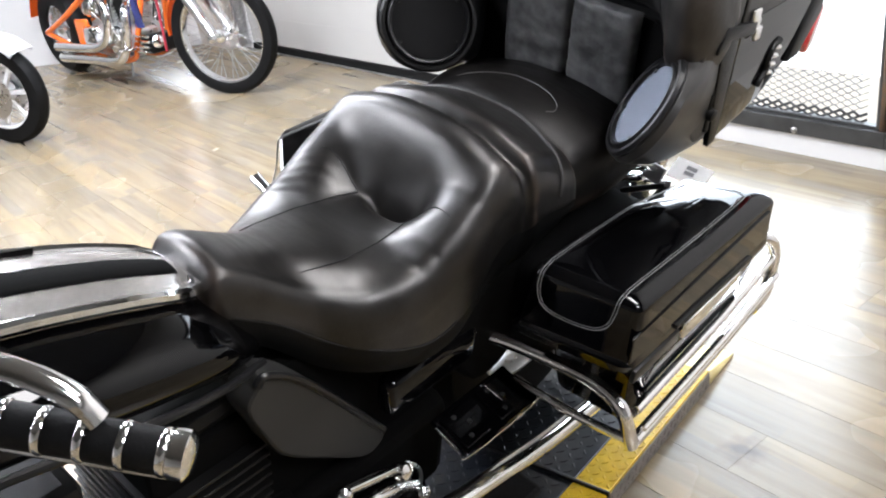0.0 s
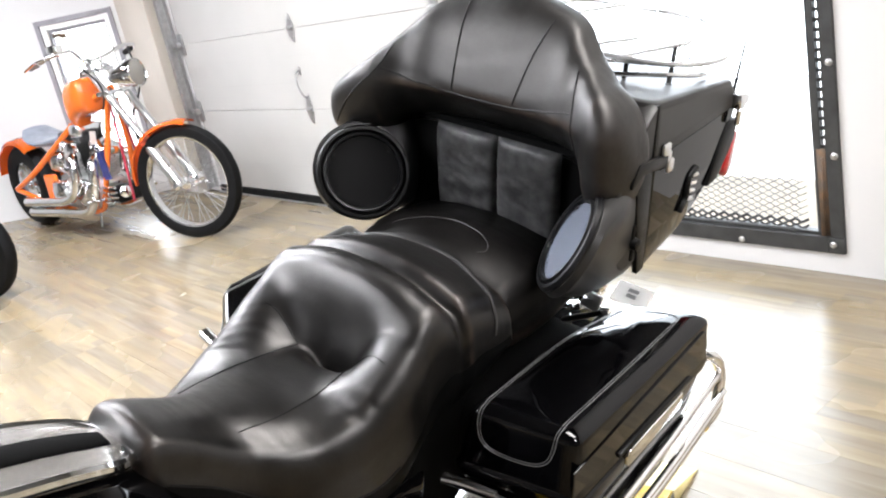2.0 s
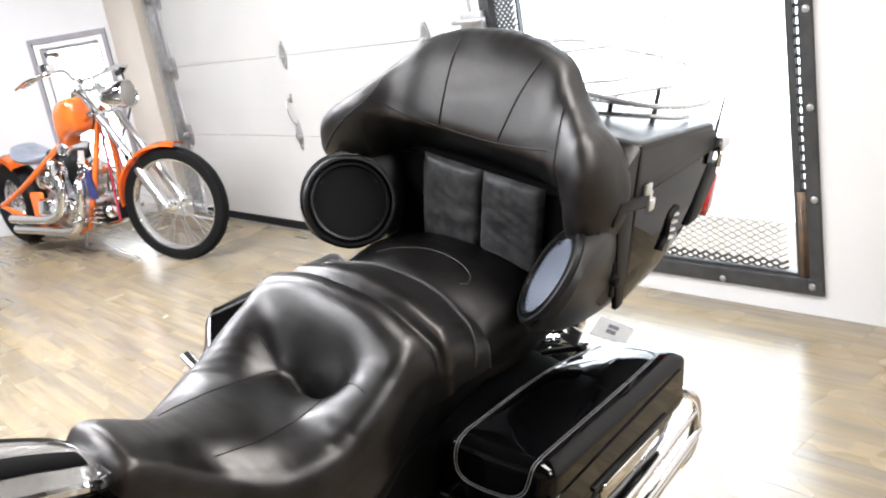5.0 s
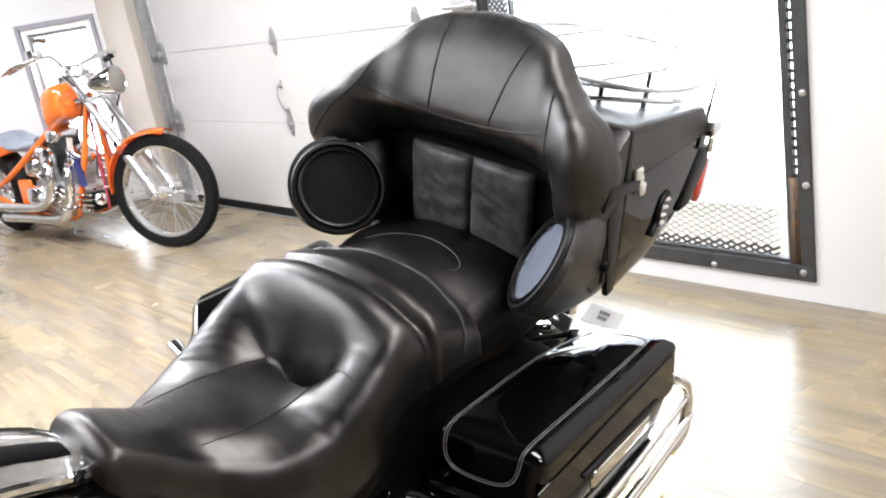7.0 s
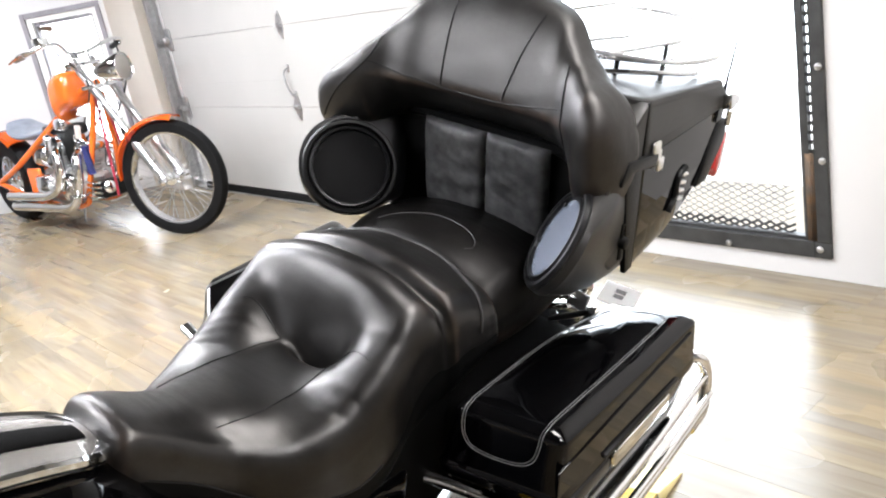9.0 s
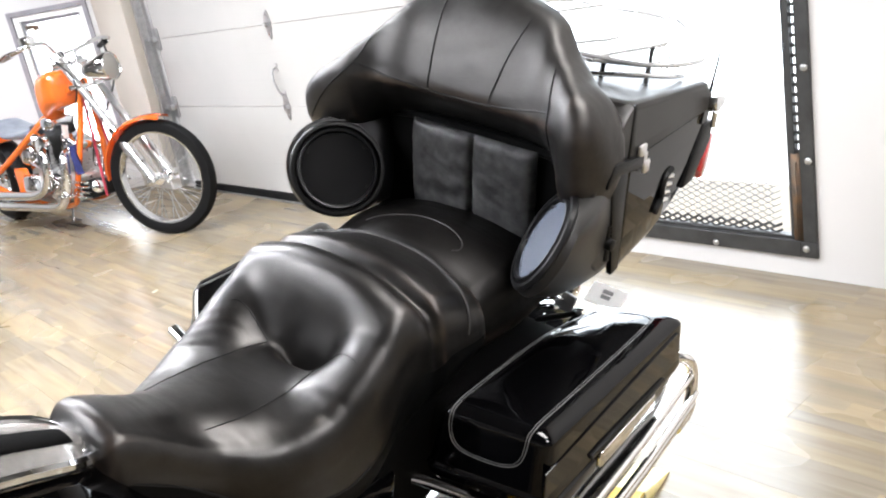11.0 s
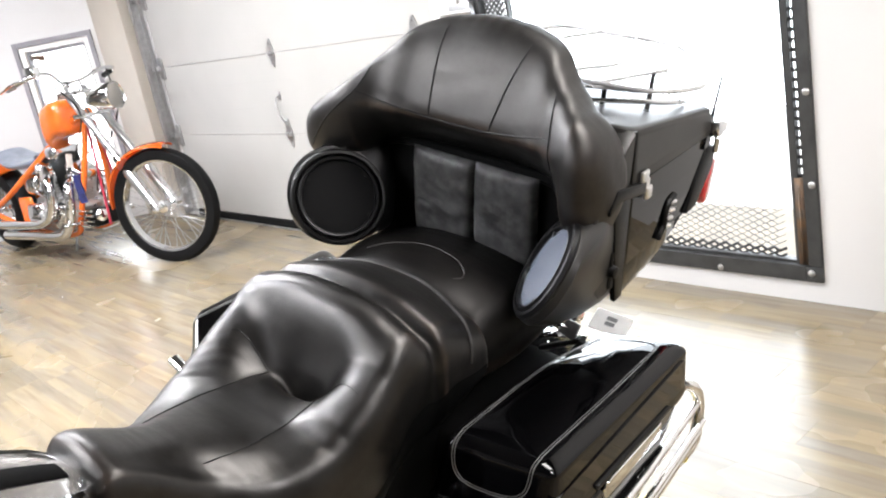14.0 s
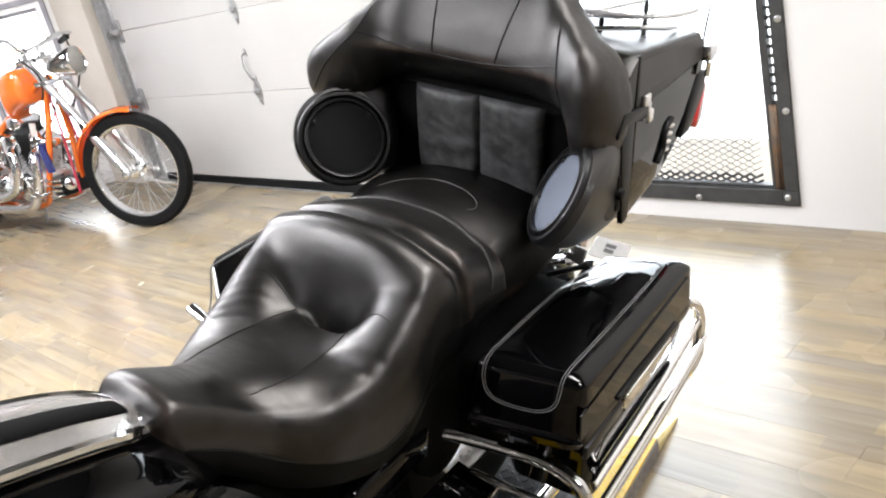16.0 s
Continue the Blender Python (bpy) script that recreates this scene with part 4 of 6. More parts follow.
# lower back cushion: two upright panels
def pad_panel(x0, x1, name="back_cushion"):
    bm = bmesh.new()
    n, k = 28, 32
    front = []
    for j in range(k + 1):
        row = []
        for i in range(n + 1):
            a, b = i / n, j / k
            bulge = 0.018 * ((1 - (2 * a - 1) ** 6) * (1 - (2 * b - 1) ** 6)) ** 0.5
            bulge += 0.0014 * math.sin(40 * b + 5 * a + 9 * x0) * math.sin(9 * a + 14 * b) * (1 - (2 * b - 1) ** 4)
            x = x0 + (x1 - x0) * a
            z = 0.865 + 0.19 * b
            row.append(bm.verts.new((x, 0.372 - bulge + 0.15 * x * x + 0.04 * (1 - b) * 0.3, z)))
        front.append(row)
    for j in range(k):
        for i in range(n):
            bm.faces.new((front[j][i], front[j][i + 1], front[j + 1][i + 1], front[j + 1][i]))
    bmesh.ops.solidify(bm, geom=bm.faces[:], thickness=-0.03)
    return part(name, bm, PAD, bike, "creased black leather back cushion")


pad_panel(-0.142, 0.0094)
pad_panel(0.0106, 0.152)
# matt black sheet added for the shade in the gap behind the cushions
part("case_front_panel", boxes((-0.255, 0.255, 0.39, 0.435, 0.80, 1.06), bevel=0.01), MATTE, bike)


# speaker pods
def pod(s):
    m = facing(s * 0.250 + (0.006 if s < 0 else 0.0), 0.260, 0.952 - (0.006 if s < 0 else 0.0), (-s * 0.70, -0.52, 0.49))
    bm = bmesh.new()
    # housing that runs back along the side of the case
    rings = []
    for t, cx, cy, cz, a, b in ((0.0, 0.250, 0.260, 0.952, 0.098, 0.098), (0.08, 0.254, 0.265, 0.947, 0.100, 0.100), (0.35, 0.258, 0.310, 0.942, 0.078, 0.107),
                                (0.6, 0.258, 0.352, 0.942, 0.058, 0.111), (0.85, 0.257, 0.40, 0.943, 0.049, 0.111), (1.0, 0.256, 0.44, 0.943, 0.047, 0.108)):
        d = Vector((-s * 0.70 * (1 - t), -0.52 - 0.48 * t, 0.49 * (1 - t))).normalized()
        q = d.to_track_quat("Z", "Y").to_matrix()
        ring = []
        for k in range(40):
            w = 2 * math.pi * k / 40
            c, sn = math.cos(w), math.sin(w)
            p = 2 + 1.6 * t
            v = q @ Vector((a * math.copysign(abs(c) ** (2 / p), c), b * math.copysign(abs(sn) ** (2 / p), sn), 0))
            ring.append(Vector((s * cx, cy, cz)) + v)
        rings.append(ring)
    skin(bm, rings)
    # the +x pod's lighter satin has the mirrored floor brightness put into its colour
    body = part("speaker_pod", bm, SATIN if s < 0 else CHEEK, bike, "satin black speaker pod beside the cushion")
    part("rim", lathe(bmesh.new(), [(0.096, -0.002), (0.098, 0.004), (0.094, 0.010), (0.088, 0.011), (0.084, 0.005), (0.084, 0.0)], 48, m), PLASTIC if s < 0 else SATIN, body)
    part("grille_ring", lathe(bmesh.new(), [(0.082, 0.002), (0.083, 0.009), (0.080, 0.013), (0.076, 0.012), (0.074, 0.006), (0.074, 0.002)], 48, m), SATIN, body)
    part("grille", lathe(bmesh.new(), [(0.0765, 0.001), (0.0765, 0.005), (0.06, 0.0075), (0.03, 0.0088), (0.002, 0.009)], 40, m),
         GRILLE if s < 0 else GLARE_GRILLE, body, "black cloth speaker grille" if s < 0 else "speaker grille with its bluish daylight reflection painted in")
    for a in (35, 145, 215, 325):
        p = m @ Vector((0.07 * math.cos(radians(a)), 0.07 * math.sin(radians(a)), 0.006))
        part("screw", lathe(bmesh.new(), [(0.004, 0), (0.004, 0.003), (0.002, 0.004)], 10, Matrix.Translation(p) @ m.to_3x3().to_4x4()), PLASTIC, body)
    if s > 0:
        bm = lathe(bmesh.new(), [(0.02, 0.0), (0.02, 0.004), (0.012, 0.006), (0.011, 0.016), (0.008, 0.018)], 20, facing(0.303, 0.385, 0.918, (1, -0.05, 0)))
        tube(bm, [(0.306, 0.382, 0.955), (0.306, 0.382, 0.885)], 0.006, 8)
        part("headset_socket", bm, PLASTIC, body, "black headset socket knob")
    return body


pod(-1)
pod(1)


def prism(outline, x0, x1, bevel=0.003):
    """A plate with a straight-sided outline in y and z, its edges slightly broken."""
    bm = bmesh.new()
    a = [bm.verts.new((x0, y, z)) for y, z in outline]
    b = [bm.verts.new((x1, y, z)) for y, z in outline]
    bm.faces.new(a[::-1])
    bm.faces.new(b)
    n = len(outline)
    for i in range(n):
        bm.faces.new((a[i], a[(i + 1) % n], b[(i + 1) % n], b[i]))
    bmesh.ops.recalc_face_normals(bm, faces=bm.faces)
    if bevel:
        bmesh.ops.bevel(bm, geom=bm.edges[:], offset=bevel, segments=2, affect="EDGES", profile=0.5)
    return bm


def side_panel_trim(s):
    # hard cheek between the backrest and the case, straps, latches and badge on the case's flank
    part("cheek", prism([(0.424, 1.170), (0.424, 0.875), (0.36, 0.868), (0.315, 0.90), (0.295, 0.96), (0.30, 1.03), (0.32, 1.075), (0.37, 1.13)], s * 0.262, s * 0.3075, 0.006), CHEEK, case, "satin grey-black side cheek")
    part("cheek_edge", tube(bmesh.new(), [(s * 0.3045, 0.424, 1.168), (s * 0.3075, 0.424, 1.05), (s * 0.3075, 0.424, 0.88)], 0.0035, 8), PLASTIC, case)
    part("edge_trim", prism([(0.362, 1.060), (0.424, 1.047), (0.438, 0.846), (0.411, 0.842)], s * 0.30, s * 0.3115, 0.003), PLASTIC, case)
    part("latch_strap", prism([(0.357, 1.083), (0.47, 1.066), (0.47, 1.044), (0.372, 1.056), (0.338, 1.040), (0.336, 1.050)], s * 0.306, s * 0.3175, 0.003), PLASTIC, case, "black latch strap")
    bm = bmesh.new()
    xs = sorted((s * 0.309, s * 0.3165))
    box(bm, *xs, 0.452, 0.480, 1.064, 1.088, 0.004)
    box(bm, *xs, 0.478, 0.502, 1.026, 1.052, 0.004)
    box(bm, *sorted((s * 0.309, s * 0.314)), 0.470, 0.492, 1.046, 1.068, 0.003)
    part("latch", bm, LATCH, case, "bright worn chrome luggage latch")
    bm = bmesh.new()
    xs = sorted((s * 0.297, s * 0.319))
    box(bm, *xs, 0.790, 0.822, 1.064, 1.096, 0.005)
    box(bm, *xs, 0.812, 0.838, 1.070, 1.090, 0.004)
    tube(bm, [(s * 0.312, 0.806, 1.062), (s * 0.312, 0.806, 1.03)], 0.006, 8)
    part("hinge", bm, CHROME, case, "chrome lid hinge")
    # badge: a dark curved stroke with bright bars, no lettering
    bm = bmesh.new()
    tube(bm, smooth_path([(s * 0.302, 0.646, 0.982), (s * 0.3025, 0.622, 0.975), (s * 0.303, 0.611, 0.955), (s * 0.303, 0.612, 0.930), (s * 0.302, 0.598, 0.912), (s * 0.3015, 0.594, 0.902)], 4), 0.0065, 8)
    badge = part("badge", bm, PLASTIC, case, "dark raised badge with bright bars")
    bm = bmesh.new()
    for k in range(4):
        y, z = 0.628 - 0.004 * k, 0.972 - 0.016 * k
        tube(bm, [(s * 0.3035, y, z), (s * 0.303, y + 0.026, z - 0.006)], 0.0042, 6)
    tube(bm, [(s * 0.3035, 0.622, 0.968), (s * 0.3035, 0.614, 0.922)], 0.0036, 6)
    part("badge_bars", bm, LATCH, badge)
    part("light_bezel", prism([(0.788, 1.036), (0.832, 1.036), (0.835, 0.99), (0.772, 0.915), (0.722, 0.912), (0.752, 0.98)], s * 0.265, s * 0.3025, 0.004), PLASTIC, case)
    part("tail_light", prism([(0.828, 1.012), (0.866, 0.996), (0.862, 0.915), (0.835, 0.895), (0.812, 0.925)], s * 0.262, s * 0.299, 0.008), RED, case, "red side tail light")


side_panel_trim(1)
side_panel_trim(-1)

# luggage rack on the lid: an outer loop with cut corners and inner rails
RZ = 1.198
rack = part("luggage_rack", tube(bmesh.new(), smooth_path([(x, y, RZ + dz) for x, y, dz in ((0.0, 0.545, 0), (0.17, 0.555, 0), (0.25, 0.570, 0), (0.300, 0.62, 0), (0.310, 0.695, 0), (0.246, 0.80, 0), (0.145, 0.935, 0.002),
            (0.0, 0.935, 0.004), (-0.145, 0.935, 0.002), (-0.246, 0.80, 0), (-0.310, 0.695, 0), (-0.300, 0.62, 0), (-0.25, 0.570, 0), (-0.17, 0.555, 0))], 5, True), 0.0050, 8, True), RACKTUBE, lid, "chrome tube luggage rack")
for s in (-1, 1):
    part("rack_rail", tube(bmesh.new(), smooth_path([(s * 0.155, 0.556, RZ), (s * 0.205, 0.683, RZ + 0.003), (s * 0.214, 0.73, RZ + 0.003), (s * 0.180, 0.84, RZ + 0.003), (s * 0.140, 0.933, RZ + 0.003)], 5), 0.0042, 8), RACKTUBE, lid)
    part("rack_rail", tube(bmesh.new(), smooth_path([(s * 0.060, 0.548, RZ), (s * 0.085, 0.62, RZ + 0.002), (s * 0.120, 0.70, RZ + 0.002), (s * 0.095, 0.80, RZ + 0.002), (s * 0.045, 0.934, RZ + 0.004)], 5), 0.0040, 8), RACKTUBE, lid)
    for x, y, tx, ty in ((0.168, 0.552, 0.170, 0.556), (0.243, 0.590, 0.207, 0.684)):
        z = 1.170 - 0.05 * (y - 0.42) / 0.4
        bm = tube(bmesh.new(), [(s * x, y, z - 0.008), (s * (x + tx) / 2, (y + ty) / 2 + 0.003, (z + RZ) / 2), (s * tx, ty, RZ)], 0.0048, 8)
        lathe(bm, [(0.012, 0), (0.012, 0.005), (0.006, 0.010)], 14, Matrix.Translation((s * x, y, z - 0.004)))
        part("rack_foot", bm, PLASTIC, lid, "black rack foot")
    part("rack_brace", tube(bmesh.new(), smooth_path([(s * 0.10, 0.49, 1.20), (s * 0.168, 0.552, 1.192), (s * 0.24, 0.575, 1.194), (s * 0.26, 0.60, RZ)], 5), 0.0036, 8), STEEL, lid)
    part("lid_rail", tube(bmesh.new(), smooth_path([(s * 0.12, 0.50, 1.172), (s * 0.19, 0.53, 1.176), (s * 0.245, 0.588, 1.172), (s * 0.262, 0.66, 1.158), (s * 0.255, 0.74, 1.142)], 5), 0.0045, 8), CHROME, lid, "bright rail along the lid")
part("antenna", tube(bmesh.new(), [(0.288, 0.815, 1.075), (0.289, 0.820, 1.105), (0.291, 0.834, 1.20)], [0.006, 0.0032, 0.0022], 8), PLASTIC, lid, "thin black aerial")


# ---- saddlebags ----
def bag(s, shift=0.0):
    def warp(x, y, z):
        y2 = y + 0.22 * (x - 0.26) * min(1.0, max(0.0, 1 - (y + 0.05) / 0.25))
        # the lid's rear part drops away between its ridges
        z2 = z - 0.15 * max(0.0, y - 0.335 - 2.0 * (x - 0.318)) * min(1.0, max(0.0, (0.412 - x) / 0.03)) * min(1.0, max(0.0, (z - 0.70) / 0.05))
        if s < 0:
            # the other bag's corner is cut off towards the leg
            y2 += 1.07 * max(0.0, x - 0.329) * max(0.0, 1 - (y + 0.05) / 0.3) - 0.098
            z2 -= 0.04
        return (s * (x - (0.022 if s > 0 else -0.10) * max(0.0, y)) + shift, y2, z2)

    def ring(z, x0, x1, y0, y1, dz, corner=0.03, n=6):
        out = []
        for cx, cy, a0 in ((x1, y0, -90), (x1, y1, 0), (x0, y1, 90), (x0, y0, 180)):
            sx = cx + (-corner if cx == x1 else corner)
            sy = cy + (corner if cy == y0 else -corner)
            line = [(sx + corner * math.cos(radians(a0 + 90 * i / n)), sy + corner * math.sin(radians(a0 + 90 * i / n))) for i in range(n + 1)]
            out += line
            if a0 in (-90, 90):
                ya, yb = line[-1][1], (y1 - corner if a0 == -90 else y0 + corner)
                out += [(line[-1][0], ya + (yb - ya) * k / 24) for k in range(1, 24)]
        return [warp(x, y, z - dz * (y - y0) / (y1 - y0)) for x, y in out]
    bm = bmesh.new()
    skin(bm, [ring(0.40, 0.27, 0.40, 0.13, 0.43, 0), ring(0.42, 0.255, 0.42, 0.11, 0.46, 0), ring(0.53, 0.245, 0.433, 0.08, 0.50, 0.0),
              ring(0.61, 0.243, 0.438, 0.05, 0.52, 0.012), ring(0.642, 0.243, 0.440, -0.03, 0.525, 0.02), ring(0.650, 0.243, 0.440, -0.043, 0.525, 0.02)])
    body = part("saddlebag", bm, GLOSS, bike, "gloss black hard saddlebag")
    bm = bmesh.new()
    skin(bm, [ring(0.652, 0.240, 0.447, -0.052, 0.531, 0.02), ring(0.666, 0.240, 0.449, -0.054, 0.533, 0.02, 0.022), ring(0.674, 0.243, 0.446, -0.047, 0.53, 0.02, 0.02),
              ring(0.678, 0.2435, 0.4458, -0.0467, 0.5296, 0.02, 0.02), ring(0.762, 0.2565, 0.4402, -0.0372, 0.515, 0.0262, 0.016), ring(0.767, 0.258, 0.4395, -0.0362, 0.513, 0.027, 0.016),
              ring(0.773, 0.260, 0.436, -0.0335, 0.509, 0.029, 0.016), ring(0.778, 0.263, 0.428, -0.028, 0.502, 0.0308, 0.018),
              ring(0.7805, 0.268, 0.416, -0.016, 0.49, 0.0316, 0.02), ring(0.7808, 0.272, 0.410, -0.008, 0.484, 0.0309, 0.02), ring(0.7800, 0.30, 0.385, 0.02, 0.45, 0.0285, 0.02), ring(0.7790, 0.325, 0.358, 0.045, 0.42, 0.026, 0.012), ring(0.7788, 0.338, 0.346, 0.055, 0.41, 0.0253, 0.003)])
    lid_ = part("bag_lid", bm, GLOSS, body, "gloss black saddlebag lid with silver pinstripe")

    def top(y):
        return 0.7825 - 0.031 * max(0.0, (y + 0.008)) / 0.49
    for off, r in ((0.0, 0.0007 if s > 0 else 0.0016), (0.0042, 0.0005)):
        path_in = [(0.272 + off, 0.44, top(0.44)), (0.272 + off, 0.25, top(0.25)), (0.273 + off, 0.02, top(0.02)), (0.275 + off, -0.014, 0.7812), (0.276 + off, -0.0285, 0.7785), (0.2765 + off, -0.0362, 0.7690),
                   (0.277 + off, -0.0392, 0.748), (0.285 + off * 0.6, -0.0419 + 0.1 * off, 0.724 + off), (0.305, -0.0435 + 0.1 * off, 0.710 + off), (0.345, -0.0439 + 0.1 * off, 0.706 + off), (0.378, -0.0435 + 0.1 * off, 0.710 + off),
                   (0.397 - off * 0.6, -0.0419 + 0.1 * off, 0.724 + off), (0.404 - off, -0.0392, 0.748), (0.4055 - off, -0.0362, 0.7690), (0.406 - off, -0.0285, 0.7785), (0.406 - off, -0.014, 0.7812), (0.405 - off, 0.02, top(0.02)),
                   (0.404 - off, 0.25, top(0.25)), (0.40 - off, 0.44, top(0.44)), (0.39 - off, 0.465, top(0.465)), (0.34, 0.475 - off, top(0.475)), (0.29 + off, 0.465, top(0.465))]
        part("pinstripe", tube(bmesh.new(), smooth_path([warp(*p) for p in path_in], 5, True), r, 6, True), STRIPE, lid_, "thin silver pinstripe")
    if s < 0:
        return body
    mm = Matrix.Translation((0.4399 + shift, 0.24, 0.704)) @ Matrix.Rotation(radians(1.26), 4, "Z") @ Matrix.Rotation(radians(-2.8), 4, "Y")
    part("flank_panel", box(bmesh.new(), -0.004, 0.0015, -0.255, 0.245, -0.024, 0.026, 0.0014, 2, mm), GLOSS, lid_)
    # latch handle on the flank
    mm = Matrix.Translation((s * 0.440 + shift, 0.285, 0.628)) @ Matrix.Rotation(radians(-2.5), 4, "X") @ Matrix.Rotation(radians(s * 1.5), 4, "Z")
    part("latch_bar", box(bmesh.new(), -0.008, 0.008, -0.112, 0.112, -0.019, 0.019, 0.006, 2, mm), CHROME, body, "chrome latch handle")
    part("latch_seat", box(bmesh.new(), -0.006, 0.006, -0.15, 0.15, 0.024, 0.034, 0.003, 2, mm), PLASTIC, body)
    part("flank_ridge", box(bmesh.new(), -0.003, 0.006, -0.28, -0.13, -0.012, 0.014, 0.003, 2, mm), SATIN, body)
    return body


bag(1)
bag(-1, 0.036)


# ---- guard bars round the saddlebags ----
def guard(s):
    g = part("guard_bar", tube(bmesh.new(), smooth_path([(s * 0.105, 0.0, 0.53), (s * 0.191, 0.034, 0.53), (s * 0.302, 0.056, 0.53), (s * 0.371, 0.060, 0.53), (s * 0.424, 0.055, 0.515),
                                                        (s * 0.448, 0.056, 0.47), (s * 0.45, 0.075, 0.43)], 6), 0.0135, 12), SOFTCHROME, bike, "chrome tubular bag guard")
    part("lower_brace", tube(bmesh.new(), smooth_path([(s * 0.215, 0.036, 0.452), (s * 0.327, 0.043, 0.45), (s * 0.41, 0.055, 0.45), (s * 0.445, 0.066, 0.448)], 5), 0.009, 10), SOFTCHROME, g)
    for x, z, r, y1 in ((0.452, 0.437, 0.012, 0.655), (0.462, 0.475, 0.006, 0.65), (0.440, 0.505, 0.009, 0.65)):
        part("side_rail", tube(bmesh.new(), [(s * x, 0.08, z), (s * (x - 0.008), 0.4, z + 0.01), (s * (x - 0.02), y1, z + 0.02)], r, 12), SOFTCHROME, g)
    part("rear_loop", tube(bmesh.new(), smooth_path([(s * 0.434, 0.58, 0.435), (s * 0.432, 0.64, 0.44), (s * 0.425, 0.665, 0.465), (s * 0.42, 0.668, 0.52), (s * 0.415, 0.65, 0.56),
                                                     (s * 0.40, 0.63, 0.58), (s * 0.36, 0.60, 0.58)], 6), 0.0125, 12), SOFTCHROME, g)
    return g


guard(1)
guard(-1)

# ---- fuel tank, console and front ----
TANK = [(-0.44, 0.10, 0.785, 0.735), (-0.50, 0.14, 0.855, 0.755), (-0.60, 0.163, 0.905, 0.785), (-0.75, 0.178, 0.955, 0.83), (-0.90, 0.175, 0.98, 0.86), (-1.02, 0.14, 0.975, 0.87), (-1.08, 0.09, 0.95, 0.88)]
bm = bmesh.new()
rings = []
for i in range(41):
    y = -1.08 + 0.64 * i / 40
    w, zt, zb = table([r for r in TANK[::-1]], y)
    ring = []
    for k in range(40):
        a = 2 * math.pi * k / 40
        c, s = math.cos(a), math.sin(a)
        ring.append((w * math.copysign(abs(c) ** (2 / 2.6), c), y, (zt + zb) / 2 + (zt - zb) / 2 * math.copysign(abs(s) ** (2 / 2.4), s)))
    rings.append(ring)
skin(bm, rings)
tank = part("fuel_tank", bm, GLOSS, bike, "gloss black fuel tank")
for s in (-1, 1):
    part("tank_seam", tube(bmesh.new(), smooth_path([(s * 0.115, -0.448, 0.750), (s * 0.15, -0.531, 0.783), (s * 0.172, -0.645, 0.822), (s * 0.182, -0.80, 0.872), (s * 0.18, -0.90, 0.893)], 6), 0.006, 8), SATIN, tank, "dull dark tank edge")
CONSOLE = [(-0.49, 0.045, 0.865), (-0.52, 0.062, 0.882), (-0.60, 0.07, 0.918), (-0.75, 0.075, 0.968), (-0.90, 0.078, 0.995), (-1.0, 0.07, 0.99)]
bm = bmesh.new()
rings = []
for i in range(31):
    y = -1.0 + 0.51 * i / 30
    w, z = table(CONSOLE[::-1], y)
    rings.append([(-w, y, z - 0.05), (-w, y, z - 0.006), (-w * 0.93, y, z + 0.002), (-w * 0.5, y, z + 0.010), (0, y, z + 0.013), (w * 0.5, y, z + 0.010), (w * 0.93, y, z + 0.002), (w, y, z - 0.006), (w, y, z - 0.05)])
skin(bm, rings)
console = part("console", bm, GREY_VINYL, bike, "polished tank console with chrome edges")
for s in (-1, 1):
    part("console_trim", tube(bmesh.new(), [(s * (table(CONSOLE[::-1], y)[0] + 0.002), y, table(CONSOLE[::-1], y)[1] - 0.002) for y in (-1.0 + 0.0255 * i for i in range(21))], 0.009, 8), CHROME, console)
part("console_trim", tube(bmesh.new(), smooth_path([(-0.064, -0.52, 0.878), (-0.04, -0.498, 0.868), (0, -0.49, 0.866), (0.04, -0.498, 0.868), (0.064, -0.52, 0.878)], 5), 0.009, 8), CHROME, console)
bm = bmesh.new()
rings = []
for i in range(31):
    y = -1.0 + 0.495 * i / 30
    w, z = table(CONSOLE[::-1], y)
    h, mid = 0.30 * w, 0.16 * w
    rings.append([(mid + h * a, y, z + b) for a, b in ((-1, 0.004), (-1, 0.0145), (-0.8, 0.0162), (0, 0.0162), (0.8, 0.0145), (1, 0.0118), (1, 0.004))])
skin(bm, rings)
part("console_strip", bm, MATTE, console, "black centre strip")
# tapered black strip laid over the far half of the console
bm = bmesh.new()
skin(bm, [[(-w * a, y, z + b) for a, b in ((0.95, -0.002), (0.95, 0.0045), (0.95 - 0.5 * k, 0.012), (0.95 - 0.5 * k, 0.002))]
          for y, (w, z), k in ((y, table(CONSOLE[::-1], y), min(1.0, (-0.60 - y) / 0.3)) for y in (-1.0 + 0.04 * i for i in range(10)))])
part("console_inlay", bm, MATTE, console, "tapered black strip on the far half of the console")

# handlebar grip and lever: the bar is turned towards the rear
GA, GB = Vector((0.258, -0.825, 1.032)), Vector((0.380, -0.733, 1.016))
bar = part("handlebar", tube(bmesh.new(), smooth_path([(0.0, -1.03, 1.03), (0.10, -0.98, 1.06), (0.2, -0.90, 1.05), GA, GB], 6), 0.0125, 12), CHROME, bike, "chrome handlebar")
axis = (GB - GA).normalized()
gm = facing(*GA, axis)
long = (GB - GA).length
grip = part("grip", lathe(bmesh.new(), [(0.014, 0.0), (0.0190, 0.004), (0.0200, 0.02), (0.0192, long * 0.5), (0.0200, long - 0.02), (0.0188, long)], 20, gm), RUBBER, bar, "black rubber grip with chrome bands")
for k in range(5):
    z = long * (0.06 + 0.22 * k)
    part("band", lathe(bmesh.new(), [(0.016, z - 0.001), (0.0202, z), (0.0212, z + 0.002), (0.0212, z + 0.005), (0.0202, z + 0.007), (0.016, z + 0.008)], 20, gm), SOFTCHROME, bar)
